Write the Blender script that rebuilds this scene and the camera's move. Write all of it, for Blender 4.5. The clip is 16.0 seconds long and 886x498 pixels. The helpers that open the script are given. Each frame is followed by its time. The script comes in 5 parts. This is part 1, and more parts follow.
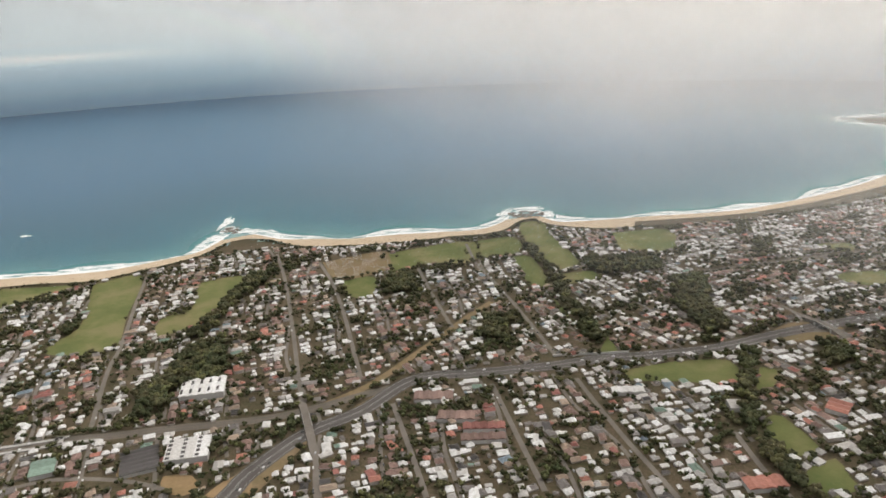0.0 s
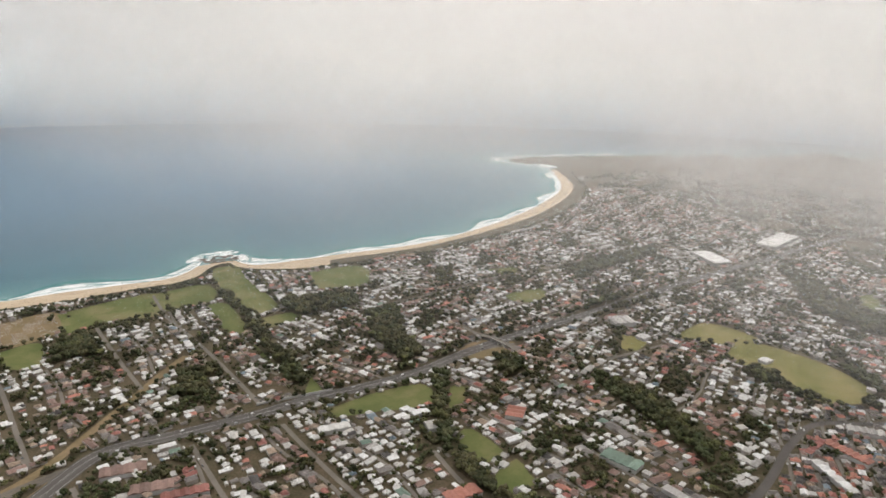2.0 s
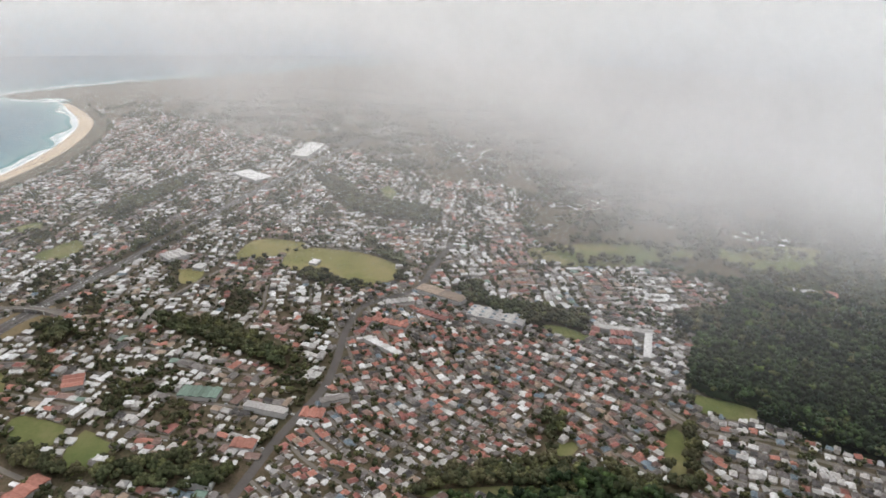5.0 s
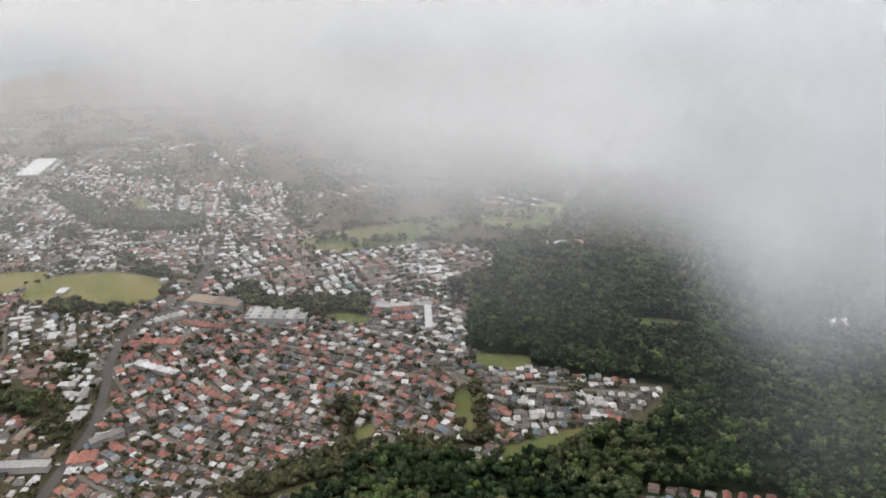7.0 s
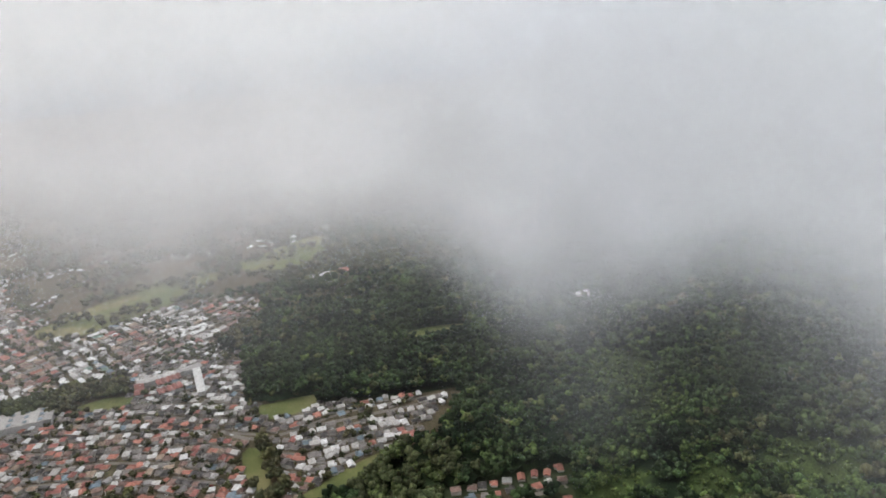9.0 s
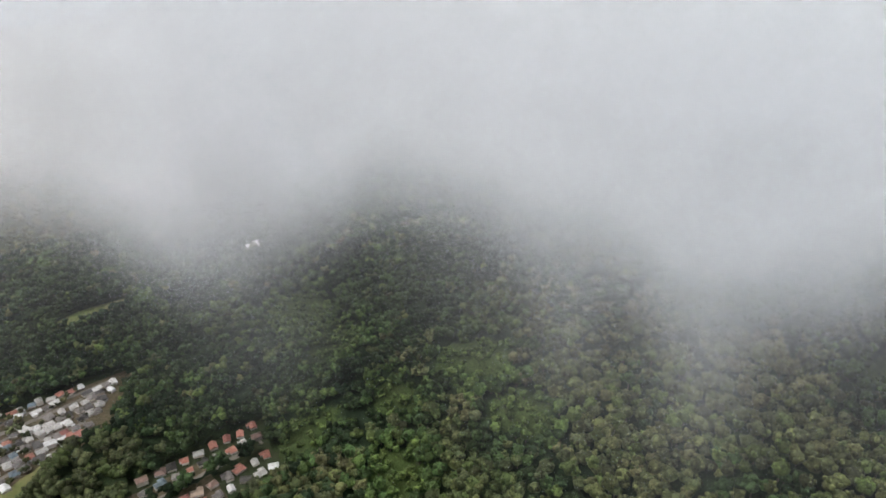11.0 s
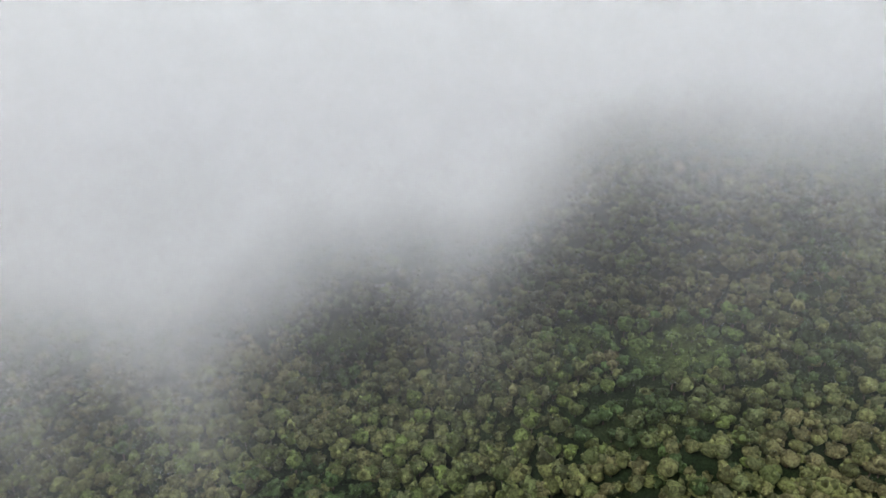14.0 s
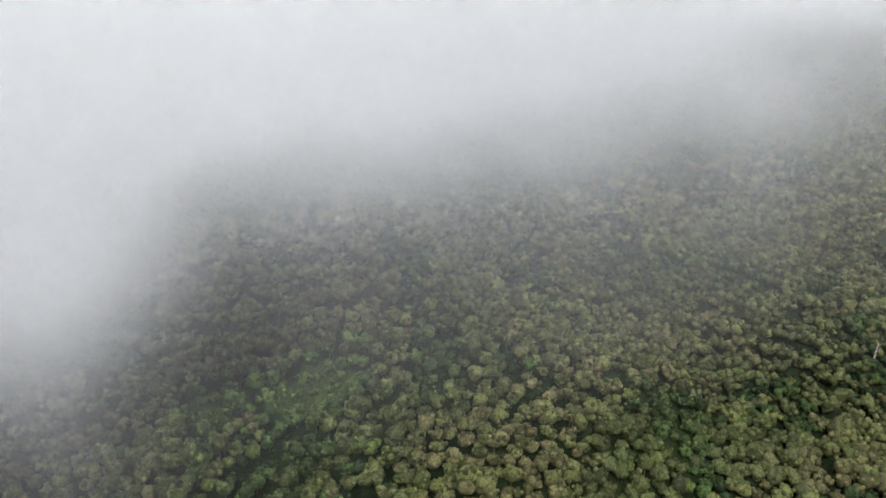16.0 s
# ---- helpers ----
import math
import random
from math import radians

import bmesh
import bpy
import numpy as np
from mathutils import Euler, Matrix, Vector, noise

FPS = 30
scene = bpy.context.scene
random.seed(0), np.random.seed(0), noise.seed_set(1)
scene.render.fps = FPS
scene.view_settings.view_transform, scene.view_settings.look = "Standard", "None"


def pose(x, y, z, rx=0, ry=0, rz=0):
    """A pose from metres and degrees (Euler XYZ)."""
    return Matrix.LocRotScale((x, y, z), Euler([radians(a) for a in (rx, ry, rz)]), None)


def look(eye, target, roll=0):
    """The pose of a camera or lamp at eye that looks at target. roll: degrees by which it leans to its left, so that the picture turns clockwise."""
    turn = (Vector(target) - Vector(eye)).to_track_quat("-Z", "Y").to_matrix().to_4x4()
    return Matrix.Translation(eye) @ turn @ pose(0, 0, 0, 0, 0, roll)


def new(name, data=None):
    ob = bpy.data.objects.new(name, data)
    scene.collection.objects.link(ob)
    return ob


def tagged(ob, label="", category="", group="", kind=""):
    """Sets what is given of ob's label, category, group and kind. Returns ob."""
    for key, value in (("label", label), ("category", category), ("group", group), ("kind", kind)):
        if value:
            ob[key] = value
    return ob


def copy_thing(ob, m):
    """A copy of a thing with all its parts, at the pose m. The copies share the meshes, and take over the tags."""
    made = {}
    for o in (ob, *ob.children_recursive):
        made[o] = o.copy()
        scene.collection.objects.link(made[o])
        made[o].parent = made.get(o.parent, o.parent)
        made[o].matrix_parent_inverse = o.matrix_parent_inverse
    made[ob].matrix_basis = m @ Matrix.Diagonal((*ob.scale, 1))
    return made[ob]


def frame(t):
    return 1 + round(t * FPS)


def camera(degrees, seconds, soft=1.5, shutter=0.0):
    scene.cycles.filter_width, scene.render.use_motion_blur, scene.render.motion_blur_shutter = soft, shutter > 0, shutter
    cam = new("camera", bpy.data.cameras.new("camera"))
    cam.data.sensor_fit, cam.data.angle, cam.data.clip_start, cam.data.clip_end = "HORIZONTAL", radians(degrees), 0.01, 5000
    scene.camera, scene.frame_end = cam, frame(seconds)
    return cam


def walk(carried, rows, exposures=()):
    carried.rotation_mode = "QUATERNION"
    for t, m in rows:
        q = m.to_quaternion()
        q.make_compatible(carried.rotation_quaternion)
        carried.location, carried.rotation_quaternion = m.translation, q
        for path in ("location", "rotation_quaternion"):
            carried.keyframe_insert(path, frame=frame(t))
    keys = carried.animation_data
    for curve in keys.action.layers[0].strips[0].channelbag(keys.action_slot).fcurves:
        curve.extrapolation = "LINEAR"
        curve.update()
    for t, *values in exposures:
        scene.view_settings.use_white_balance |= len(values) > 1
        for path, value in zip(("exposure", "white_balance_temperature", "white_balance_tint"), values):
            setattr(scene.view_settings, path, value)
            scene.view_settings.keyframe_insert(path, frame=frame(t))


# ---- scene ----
cam = camera(65.3, 16.0, soft=1.7)
# seconds, eye in metres, turn in degrees; y points out to sea, the ground lies near z = 0
ROWS = [
    (0.0, 0.00, 0.00, 480.00, 70.844, 2.252, 0.000),
    (0.5, 1.72, 0.15, 480.75, 71.036, 0.727, -5.336),
    (1.0, 2.79, 0.22, 481.57, 72.033, -0.180, -10.053),
    (1.5, 3.25, 0.16, 482.53, 73.303, -0.674, -16.945),
    (2.0, 4.41, -0.42, 483.71, 73.903, -1.366, -24.645),
    (2.5, 6.20, -1.39, 485.10, 74.644, -1.540, -31.355),
    (3.0, 8.82, -2.66, 485.91, 74.927, -1.356, -37.873),
    (3.5, 11.43, -4.42, 485.81, 73.970, -0.919, -44.941),
    (4.0, 14.18, -6.05, 485.36, 71.947, -0.673, -51.290),
    (4.5, 16.30, -7.64, 485.48, 70.160, -1.080, -56.261),
    (5.0, 18.13, -9.49, 486.06, 68.685, -1.985, -61.895),
    (5.5, 20.02, -11.94, 486.30, 67.716, -2.851, -67.879),
    (6.0, 21.85, -15.02, 485.92, 67.346, -2.646, -72.832),
    (6.5, 23.62, -18.67, 484.92, 67.528, -1.740, -77.280),
    (7.0, 25.35, -22.86, 483.34, 68.226, -0.459, -81.726),
    (7.5, 27.06, -27.54, 481.19, 69.394, 0.846, -86.733),
    (8.0, 28.83, -32.34, 478.69, 70.516, 2.101, -92.145),
    (8.5, 30.97, -36.38, 476.72, 70.922, 3.079, -97.401),
    (9.0, 33.46, -41.37, 475.58, 70.373, 3.774, -103.103),
    (9.5, 35.57, -46.36, 474.39, 69.060, 3.488, -109.774),
    (10.0, 37.38, -51.25, 473.29, 67.416, 2.752, -116.974),
    (10.5, 38.82, -56.13, 472.43, 65.828, 2.151, -123.859),
    (11.0, 39.84, -61.00, 471.86, 64.473, 1.760, -130.711),
    (11.5, 40.42, -65.88, 471.63, 63.518, 1.602, -137.846),
    (12.0, 40.54, -70.77, 471.78, 63.148, 1.696, -145.575),
    (12.5, 40.64, -75.56, 472.26, 63.140, 2.145, -152.866),
    (13.0, 41.38, -80.33, 473.13, 63.616, 2.555, -159.340),
    (13.5, 42.47, -85.77, 474.08, 63.819, 2.114, -168.030),
    (14.0, 43.81, -91.08, 475.68, 64.051, 1.157, -177.954),
    (14.5, 45.50, -97.13, 476.62, 64.910, 0.359, -187.221),
    (15.0, 46.95, -103.78, 476.61, 66.163, 0.335, -193.920),
    (15.5, 47.04, -110.38, 475.98, 66.795, -0.190, -202.813),
    (16.0, 47.28, -115.43, 476.27, 67.234, -1.070, -212.726),
]
walk(cam, [(t, pose(x, y, z, rx, ry, rz)) for t, x, y, z, rx, ry, rz in ROWS], [(0.0, 0.08, 6850, 10), (3.5, 0.08, 6600, 10), (5.0, 0.16, 6400, 10), (8.0, 0.2, 6350, 10), (9.5, 0.16, 6350, 10), (12.0, 0.34, 6420, 10), (14.5, 0.3, 6450, 10), (16.0, 0.36, 6450, 10)])

# ---- light: a bright overcast sky with a veiled sun ----
world = bpy.data.worlds.new("overcast_sky")
scene.world = world
world.use_nodes = True
wn, wl = world.node_tree.nodes, world.node_tree.links
sky = wn.new("ShaderNodeTexSky")
sky.sky_type, sky.sun_disc = "NISHITA", False
sky.sun_elevation, sky.sun_rotation = radians(48), radians(40)
sky.air_density, sky.dust_density = 1.0, 4.0
grey = wn.new("ShaderNodeMix")
grey.data_type = "RGBA"
grey.inputs["Factor"].default_value = 0.8
grey.inputs["B"].default_value = (7.8, 7.8, 7.9, 1)
wl.new(sky.outputs["Color"], grey.inputs["A"])
back = wn["Background"]
back.inputs["Strength"].default_value = 0.15
wl.new(grey.outputs["Result"], back.inputs["Color"])
sun = new("sun", bpy.data.lights.new("sun", "SUN"))
sun.data.energy, sun.data.angle, sun.data.color = 1.1, radians(20), (1.0, 0.92, 0.82)
sun.matrix_world = look((0, 0, 900), Vector((0, 0, 900)) - Vector((math.sin(radians(40)) * 0.67, math.cos(radians(40)) * 0.67, 0.74)))
scene.cycles.transparent_max_bounces = 32

# ---- materials ----
def material(name, rough=0.8):
    m = bpy.data.materials.new(name)
    m.use_nodes = True
    b = m.node_tree.nodes["Principled BSDF"]
    b.inputs["Roughness"].default_value = rough
    b.inputs["Specular IOR Level"].default_value = 0.25
    return m, m.node_tree.nodes, m.node_tree.links, b


def noise_node(n, l, scale, detail=4.0, rough=0.6, stretch=None, coord="Object"):
    c = n.new("ShaderNodeTexCoord")
    t = n.new("ShaderNodeTexNoise")
    t.inputs["Scale"].default_value, t.inputs["Detail"].default_value, t.inputs["Roughness"].default_value = scale, detail, rough
    out = c.outputs[coord]
    if stretch:
        mp = n.new("ShaderNodeMapping")
        mp.inputs["Scale"].default_value = stretch
        l.new(out, mp.inputs["Vector"])
        out = mp.outputs["Vector"]
    l.new(out, t.inputs["Vector"])
    return t.outputs["Fac"]


def ramp(n, l, fac, stops, step=False):
    r = n.new("ShaderNodeValToRGB")
    r.color_ramp.interpolation = "CONSTANT" if step else "LINEAR"
    e = r.color_ramp.elements
    while len(e) < len(stops):
        e.new(0.5)
    for el, (p, c) in zip(e, stops):
        el.position, el.color = p, (*c, 1) if len(c) == 3 else c
    l.new(fac, r.inputs["Fac"])
    return r.outputs["Color"]


def blend(n, l, a, b, fac, mode="MIX"):
    m = n.new("ShaderNodeMix")
    m.data_type, m.blend_type = "RGBA", mode
    for key, v in (("Factor", fac), ("A", a), ("B", b)):
        if isinstance(v, (int, float, tuple)):
            m.inputs[key].default_value = v if not isinstance(v, tuple) else (*v, 1)
        else:
            l.new(v, m.inputs[key])
    return m.outputs["Result"]


def bumped(n, l, b, height, strength, distance):
    k = n.new("ShaderNodeBump")
    k.inputs["Strength"].default_value, k.inputs["Distance"].default_value = strength, distance
    l.new(height, k.inputs["Height"])
    l.new(k.outputs["Normal"], b.inputs["Normal"])


def two_scale(name, fine, coarse, stops, stops2, mix=0.5, rough=0.85, bump=0.0):
    """Colour from a fine and a coarse noise, at metres per cell 1/fine and 1/coarse."""
    m, n, l, b = material(name, rough)
    f = noise_node(n, l, fine, 5)
    c = noise_node(n, l, coarse, 4)
    l.new(blend(n, l, ramp(n, l, f, stops), ramp(n, l, c, stops2), mix), b.inputs["Base Color"])
    if bump:
        bumped(n, l, b, f, 0.6, bump)
    return m


GRASS = two_scale("grass", 0.25, 0.012, [(0.3, (0.085, 0.108, 0.034)), (0.7, (0.16, 0.165, 0.064))], [(0.36, (0.085, 0.118, 0.034)), (0.5, (0.145, 0.155, 0.056)), (0.62, (0.235, 0.2, 0.1))], 0.65, 0.95)
YELLOWGRASS = two_scale("summer_grass", 0.2, 0.015, [(0.3, (0.142, 0.144, 0.046)), (0.7, (0.236, 0.213, 0.0805))], [(0.38, (0.153, 0.155, 0.046)), (0.62, (0.295, 0.241, 0.109))], 0.6, 0.95)
DRYGRASS = two_scale("dry_grass", 0.2, 0.02, [(0.3, (0.135, 0.108, 0.0562)), (0.7, (0.27, 0.198, 0.112))], [(0.35, (0.162, 0.126, 0.0625)), (0.65, (0.257, 0.18, 0.112))], 0.5, 0.95)
YARD = two_scale("garden_ground", 0.13, 0.012, [(0.30, (0.035, 0.032, 0.017)), (0.43, (0.07, 0.064, 0.03)), (0.52, (0.13, 0.097, 0.065)), (0.58, (0.05, 0.05, 0.022)), (0.66, (0.1, 0.078, 0.05)), (0.76, (0.34, 0.27, 0.21))],
                 [(0.35, (0.045, 0.046, 0.02)), (0.5, (0.095, 0.074, 0.046)), (0.65, (0.14, 0.1, 0.07))], 0.35, 0.95)
WOODFLOOR = two_scale("forest_floor", 0.2, 0.02, [(0.3, (0.02, 0.03, 0.013)), (0.7, (0.045, 0.06, 0.024))], [(0.35, (0.025, 0.038, 0.014)), (0.65, (0.05, 0.055, 0.026))], 0.5, 1.0)
ASPHALT = two_scale("asphalt", 0.5, 0.03, [(0.3, (0.14, 0.125, 0.108)), (0.7, (0.21, 0.186, 0.16))], [(0.3, (0.125, 0.112, 0.098)), (0.7, (0.25, 0.222, 0.19))], 0.5, 0.9)
MOTORWAY = two_scale("motorway_asphalt", 0.4, 0.02, [(0.3, (0.0841, 0.077, 0.0718)), (0.7, (0.123, 0.112, 0.103))], [(0.3, (0.0798, 0.0728, 0.069)), (0.7, (0.145, 0.132, 0.12))], 0.5, 0.9)
BARESOIL = two_scale("bare_soil", 0.2, 0.03, [(0.3, (0.24, 0.16, 0.085)), (0.7, (0.36, 0.25, 0.14))], [(0.35, (0.2, 0.15, 0.07)), (0.65, (0.34, 0.23, 0.13))], 0.5, 0.95)
BALLAST = two_scale("rail_ballast", 0.6, 0.03, [(0.3, (0.10, 0.085, 0.07)), (0.7, (0.19, 0.165, 0.14))], [(0.3, (0.11, 0.1, 0.08)), (0.7, (0.2, 0.17, 0.14))], 0.5, 0.95)
SAND = two_scale("beach_sand", 0.3, 0.03, [(0.3, (0.47, 0.365, 0.255)), (0.7, (0.57, 0.46, 0.34))], [(0.3, (0.44, 0.335, 0.225)), (0.7, (0.61, 0.5, 0.37))], 0.5, 0.95)
ROCK = two_scale("reef_rock", 0.3, 0.05, [(0.3, (0.06, 0.05, 0.045)), (0.7, (0.2, 0.165, 0.13))], [(0.3, (0.1, 0.085, 0.07)), (0.7, (0.2, 0.17, 0.14))], 0.4, 0.8, 1.0)
BARK = two_scale("bark", 1.0, 0.1, [(0.3, (0.06, 0.045, 0.035)), (0.7, (0.15, 0.125, 0.1))], [(0.3, (0.07, 0.055, 0.04)), (0.7, (0.14, 0.12, 0.1))])


def foliage(name, tones, lush, shade=0.7):
    """Leaves: a tone for each tree, a slighter one for each clump, greener in wide patches."""
    m, n, l, b = material(name, 0.75)
    at = n.new("ShaderNodeAttribute")
    at.attribute_name = "tone"
    tree = ramp(n, l, at.outputs["Fac"], [(i / (len(tones) - 1), c) for i, c in enumerate(tones)])
    g = n.new("ShaderNodeNewGeometry")
    clump = ramp(n, l, g.outputs["Random Per Island"], [(0.0, (shade, shade, shade)), (1.0, (1.4, 1.4, 1.4))])
    wide = ramp(n, l, noise_node(n, l, 0.009, 3.0), [(0.47, (0, 0, 0)), (0.62, (0.5, 0.5, 0.5))])
    fine = ramp(n, l, noise_node(n, l, 0.6, 3.0, 0.7), [(0.34, (0.5, 0.5, 0.5)), (0.66, (1.45, 1.45, 1.45))])
    col = blend(n, l, blend(n, l, tree, lush, wide), clump, 1.0, "MULTIPLY")
    l.new(blend(n, l, col, fine, 1.0, "MULTIPLY"), b.inputs["Base Color"])
    b.inputs["Specular IOR Level"].default_value = 0.1
    return m


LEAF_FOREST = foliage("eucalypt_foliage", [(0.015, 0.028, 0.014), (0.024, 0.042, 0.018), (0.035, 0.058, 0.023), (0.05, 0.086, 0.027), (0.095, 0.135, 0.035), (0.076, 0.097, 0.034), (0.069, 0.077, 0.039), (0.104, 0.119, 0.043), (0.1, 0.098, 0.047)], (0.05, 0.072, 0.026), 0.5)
LEAF_TOWN = foliage("garden_foliage", [(0.0384, 0.0432, 0.0216), (0.064, 0.0672, 0.0336), (0.0922, 0.084, 0.0456), (0.109, 0.113, 0.0456)], (0.0538, 0.072, 0.0312))

ROOFS = {
    "white": (0.78, 0.76, 0.73), "pale_grey": (0.48, 0.46, 0.44), "grey": (0.21, 0.19, 0.18), "charcoal": (0.09, 0.083, 0.08), "terracotta": (0.42, 0.185, 0.14),
    "red": (0.31, 0.13, 0.11), "brown": (0.25, 0.165, 0.14), "tan": (0.34, 0.26, 0.2), "blue": (0.19, 0.24, 0.28), "green": (0.2, 0.28, 0.23),
}
MIXED = [("white", 0.22), ("pale_grey", 0.18), ("grey", 0.17), ("charcoal", 0.09), ("brown", 0.2), ("tan", 0.09), ("terracotta", 0.04), ("red", 0.04), ("blue", 0.015), ("green", 0.015)]
PALE = [("white", 0.42), ("pale_grey", 0.3), ("grey", 0.12), ("charcoal", 0.05), ("tan", 0.05), ("blue", 0.03), ("green", 0.03)]
TILED = [("white", 0.07), ("pale_grey", 0.08), ("grey", 0.12), ("brown", 0.36), ("tan", 0.16), ("terracotta", 0.13), ("red", 0.08)]
ESTATE = [("white", 0.12), ("pale_grey", 0.15), ("grey", 0.22), ("charcoal", 0.18), ("brown", 0.12), ("tan", 0.05), ("terracotta", 0.18), ("red", 0.11), ("blue", 0.03)]
SPUR = [("white", 0.22), ("pale_grey", 0.22), ("grey", 0.28), ("charcoal", 0.2), ("terracotta", 0.07), ("red", 0.04), ("blue", 0.05)]


def roof_material(name, col):
    m, n, l, b = material(name + "_roof", 0.6)
    o = n.new("ShaderNodeObjectInfo")
    g = n.new("ShaderNodeNewGeometry")
    mixv = n.new("ShaderNodeMath")
    mixv.operation = "FRACT"
    add = n.new("ShaderNodeMath")
    l.new(o.outputs["Random"], add.inputs[0])
    l.new(g.outputs["Random Per Island"], add.inputs[1])
    l.new(add.outputs[0], mixv.inputs[0])
    v = ramp(n, l, mixv.outputs[0], [(0.0, tuple(c * 0.72 for c in col)), (1.0, tuple(min(0.8, c * 1.22) for c in col))])
    dirt = ramp(n, l, noise_node(n, l, 0.35, 4), [(0.35, (0.72, 0.71, 0.69)), (0.62, (1, 1, 1))])
    l.new(blend(n, l, v, dirt, 1.0, "MULTIPLY"), b.inputs["Base Color"])
    return m


ROOF_MATS = {k: roof_material(k, c) for k, c in ROOFS.items()}
WALLS = two_scale("house_wall", 0.7, 0.05, [(0.3, (0.3, 0.27, 0.24)), (0.7, (0.5, 0.47, 0.43))], [(0.35, (0.2, 0.14, 0.11)), (0.5, (0.42, 0.38, 0.33)), (0.65, (0.6, 0.58, 0.55))], 0.65)
CONCRETE = two_scale("concrete", 0.4, 0.05, [(0.3, (0.36, 0.35, 0.33)), (0.7, (0.5, 0.49, 0.46))], [(0.3, (0.3, 0.29, 0.28)), (0.7, (0.5, 0.48, 0.46))])
LINE = two_scale("road_paint", 1.0, 0.1, [(0.3, (0.25, 0.25, 0.24)), (0.7, (0.45, 0.45, 0.43))], [(0.3, (0.3, 0.3, 0.29)), (0.7, (0.5, 0.5, 0.48))])


def water_material():
    m, n, l, b = material("sea_water", 0.28)
    a = n.new("ShaderNodeAttribute")
    a.attribute_name = "offshore"
    wob = n.new("ShaderNodeMath")
    wob.operation = "MULTIPLY_ADD"
    l.new(noise_node(n, l, 0.008, 4), wob.inputs[0])
    wob.inputs[1].default_value = 0.10
    l.new(a.outputs["Fac"], wob.inputs[2])
    deep = ramp(n, l, wob.outputs[0], [(0.04, (0.2, 0.33, 0.32)), (0.09, (0.07, 0.2, 0.22)), (0.2, (0.035, 0.13, 0.18)), (0.5, (0.029, 0.104, 0.165)), (1.0, (0.036, 0.118, 0.205))])
    chop = noise_node(n, l, 0.06, 6, 0.7, (1.0, 2.2, 1.0))
    l.new(blend(n, l, deep, ramp(n, l, chop, [(0.35, (0.85, 0.87, 0.9)), (0.65, (1.12, 1.1, 1.08))]), 1.0, "MULTIPLY"), b.inputs["Base Color"])
    bumped(n, l, b, chop, 0.35, 1.5)
    b.inputs["Specular IOR Level"].default_value = 0.18
    return m


WATER = water_material()


def foam_material():
    m, n, l, b = material("sea_foam", 0.9)
    u = n.new("ShaderNodeUVMap")
    s = n.new("ShaderNodeSeparateXYZ")
    l.new(u.outputs["UV"], s.inputs[0])
    f = noise_node(n, l, 0.035, 5, 0.7, (0.6, 3.0, 1.0))
    edge = ramp(n, l, s.outputs["Y"], [(0.0, (0.1, 0.1, 0.1)), (0.12, (0.66, 0.66, 0.66)), (0.3, (0.45, 0.45, 0.45)), (0.6, (0.53, 0.53, 0.53)), (1.0, (0, 0, 0))])
    tot = n.new("ShaderNodeMath")
    l.new(edge, tot.inputs[0])
    l.new(f, tot.inputs[1])
    l.new(ramp(n, l, tot.outputs[0], [(0.86, (0.1, 0.24, 0.25)), (0.93, (0.3, 0.42, 0.42)), (1.02, (0.8, 0.82, 0.82))]), b.inputs["Base Color"])
    return m


FOAM = foam_material()


def cloud_material():
    """White mist: its cover is kept on the mesh, its tint turns from warm over the sea to cool over the hills."""
    m = bpy.data.materials.new("mist")
    m.use_nodes = True
    n, l = m.node_tree.nodes, m.node_tree.links
    n.remove(n["Principled BSDF"])
    at = n.new("ShaderNodeAttribute")
    at.attribute_name = "cover"
    wisp = n.new("ShaderNodeMapRange")
    wisp.inputs["From Min"].default_value, wisp.inputs["From Max"].default_value = 0.3, 0.7
    wisp.inputs["To Min"].default_value, wisp.inputs["To Max"].default_value = 0.82, 1.14
    l.new(noise_node(n, l, 0.009, 3.0, 0.5), wisp.inputs["Value"])
    thick = n.new("ShaderNodeMath")
    thick.operation = "MULTIPLY"
    l.new(at.outputs["Fac"], thick.inputs[0])
    l.new(wisp.outputs["Result"], thick.inputs[1])
    u = n.new("ShaderNodeUVMap")
    s = n.new("ShaderNodeSeparateXYZ")
    l.new(u.outputs["UV"], s.inputs[0])
    cap = n.new("ShaderNodeMath")
    cap.operation, cap.inputs[1].default_value = "MINIMUM", 0.142
    l.new(thick.outputs[0], cap.inputs[0])
    # warm light on the sunward side and cool light inland, put into the tint
    tint = ramp(n, l, s.outputs["X"], [(0.0, CLOUD_SEA), (0.35, CLOUD_SEA), (0.6, CLOUD_HILL), (1.0, CLOUD_HILL)])
    up, down = n.new("ShaderNodeCombineXYZ"), n.new("ShaderNodeCombineXYZ")
    up.inputs["Z"].default_value, down.inputs["Z"].default_value = 1.0, -1.0
    d, lit, both = n.new("ShaderNodeBsdfDiffuse"), n.new("ShaderNodeBsdfTranslucent"), n.new("ShaderNodeAddShader")
    l.new(up.outputs[0], d.inputs["Normal"])
    l.new(down.outputs[0], lit.inputs["Normal"])
    for k, sh in enumerate((d, lit)):
        l.new(tint, sh.inputs["Color"])
        l.new(sh.outputs[0], both.inputs[k])
    tr, mix = n.new("ShaderNodeBsdfTransparent"), n.new("ShaderNodeMixShader")
    l.new(cap.outputs[0], mix.inputs[0])
    l.new(tr.outputs[0], mix.inputs[1])
    l.new(both.outputs[0], mix.inputs[2])
    l.new(mix.outputs[0], n["Material Output"].inputs["Surface"])
    return m


CLOUD_SEA, CLOUD_HILL = (0.7, 0.695, 0.688), (0.66, 0.685, 0.705)
MIST = cloud_material()


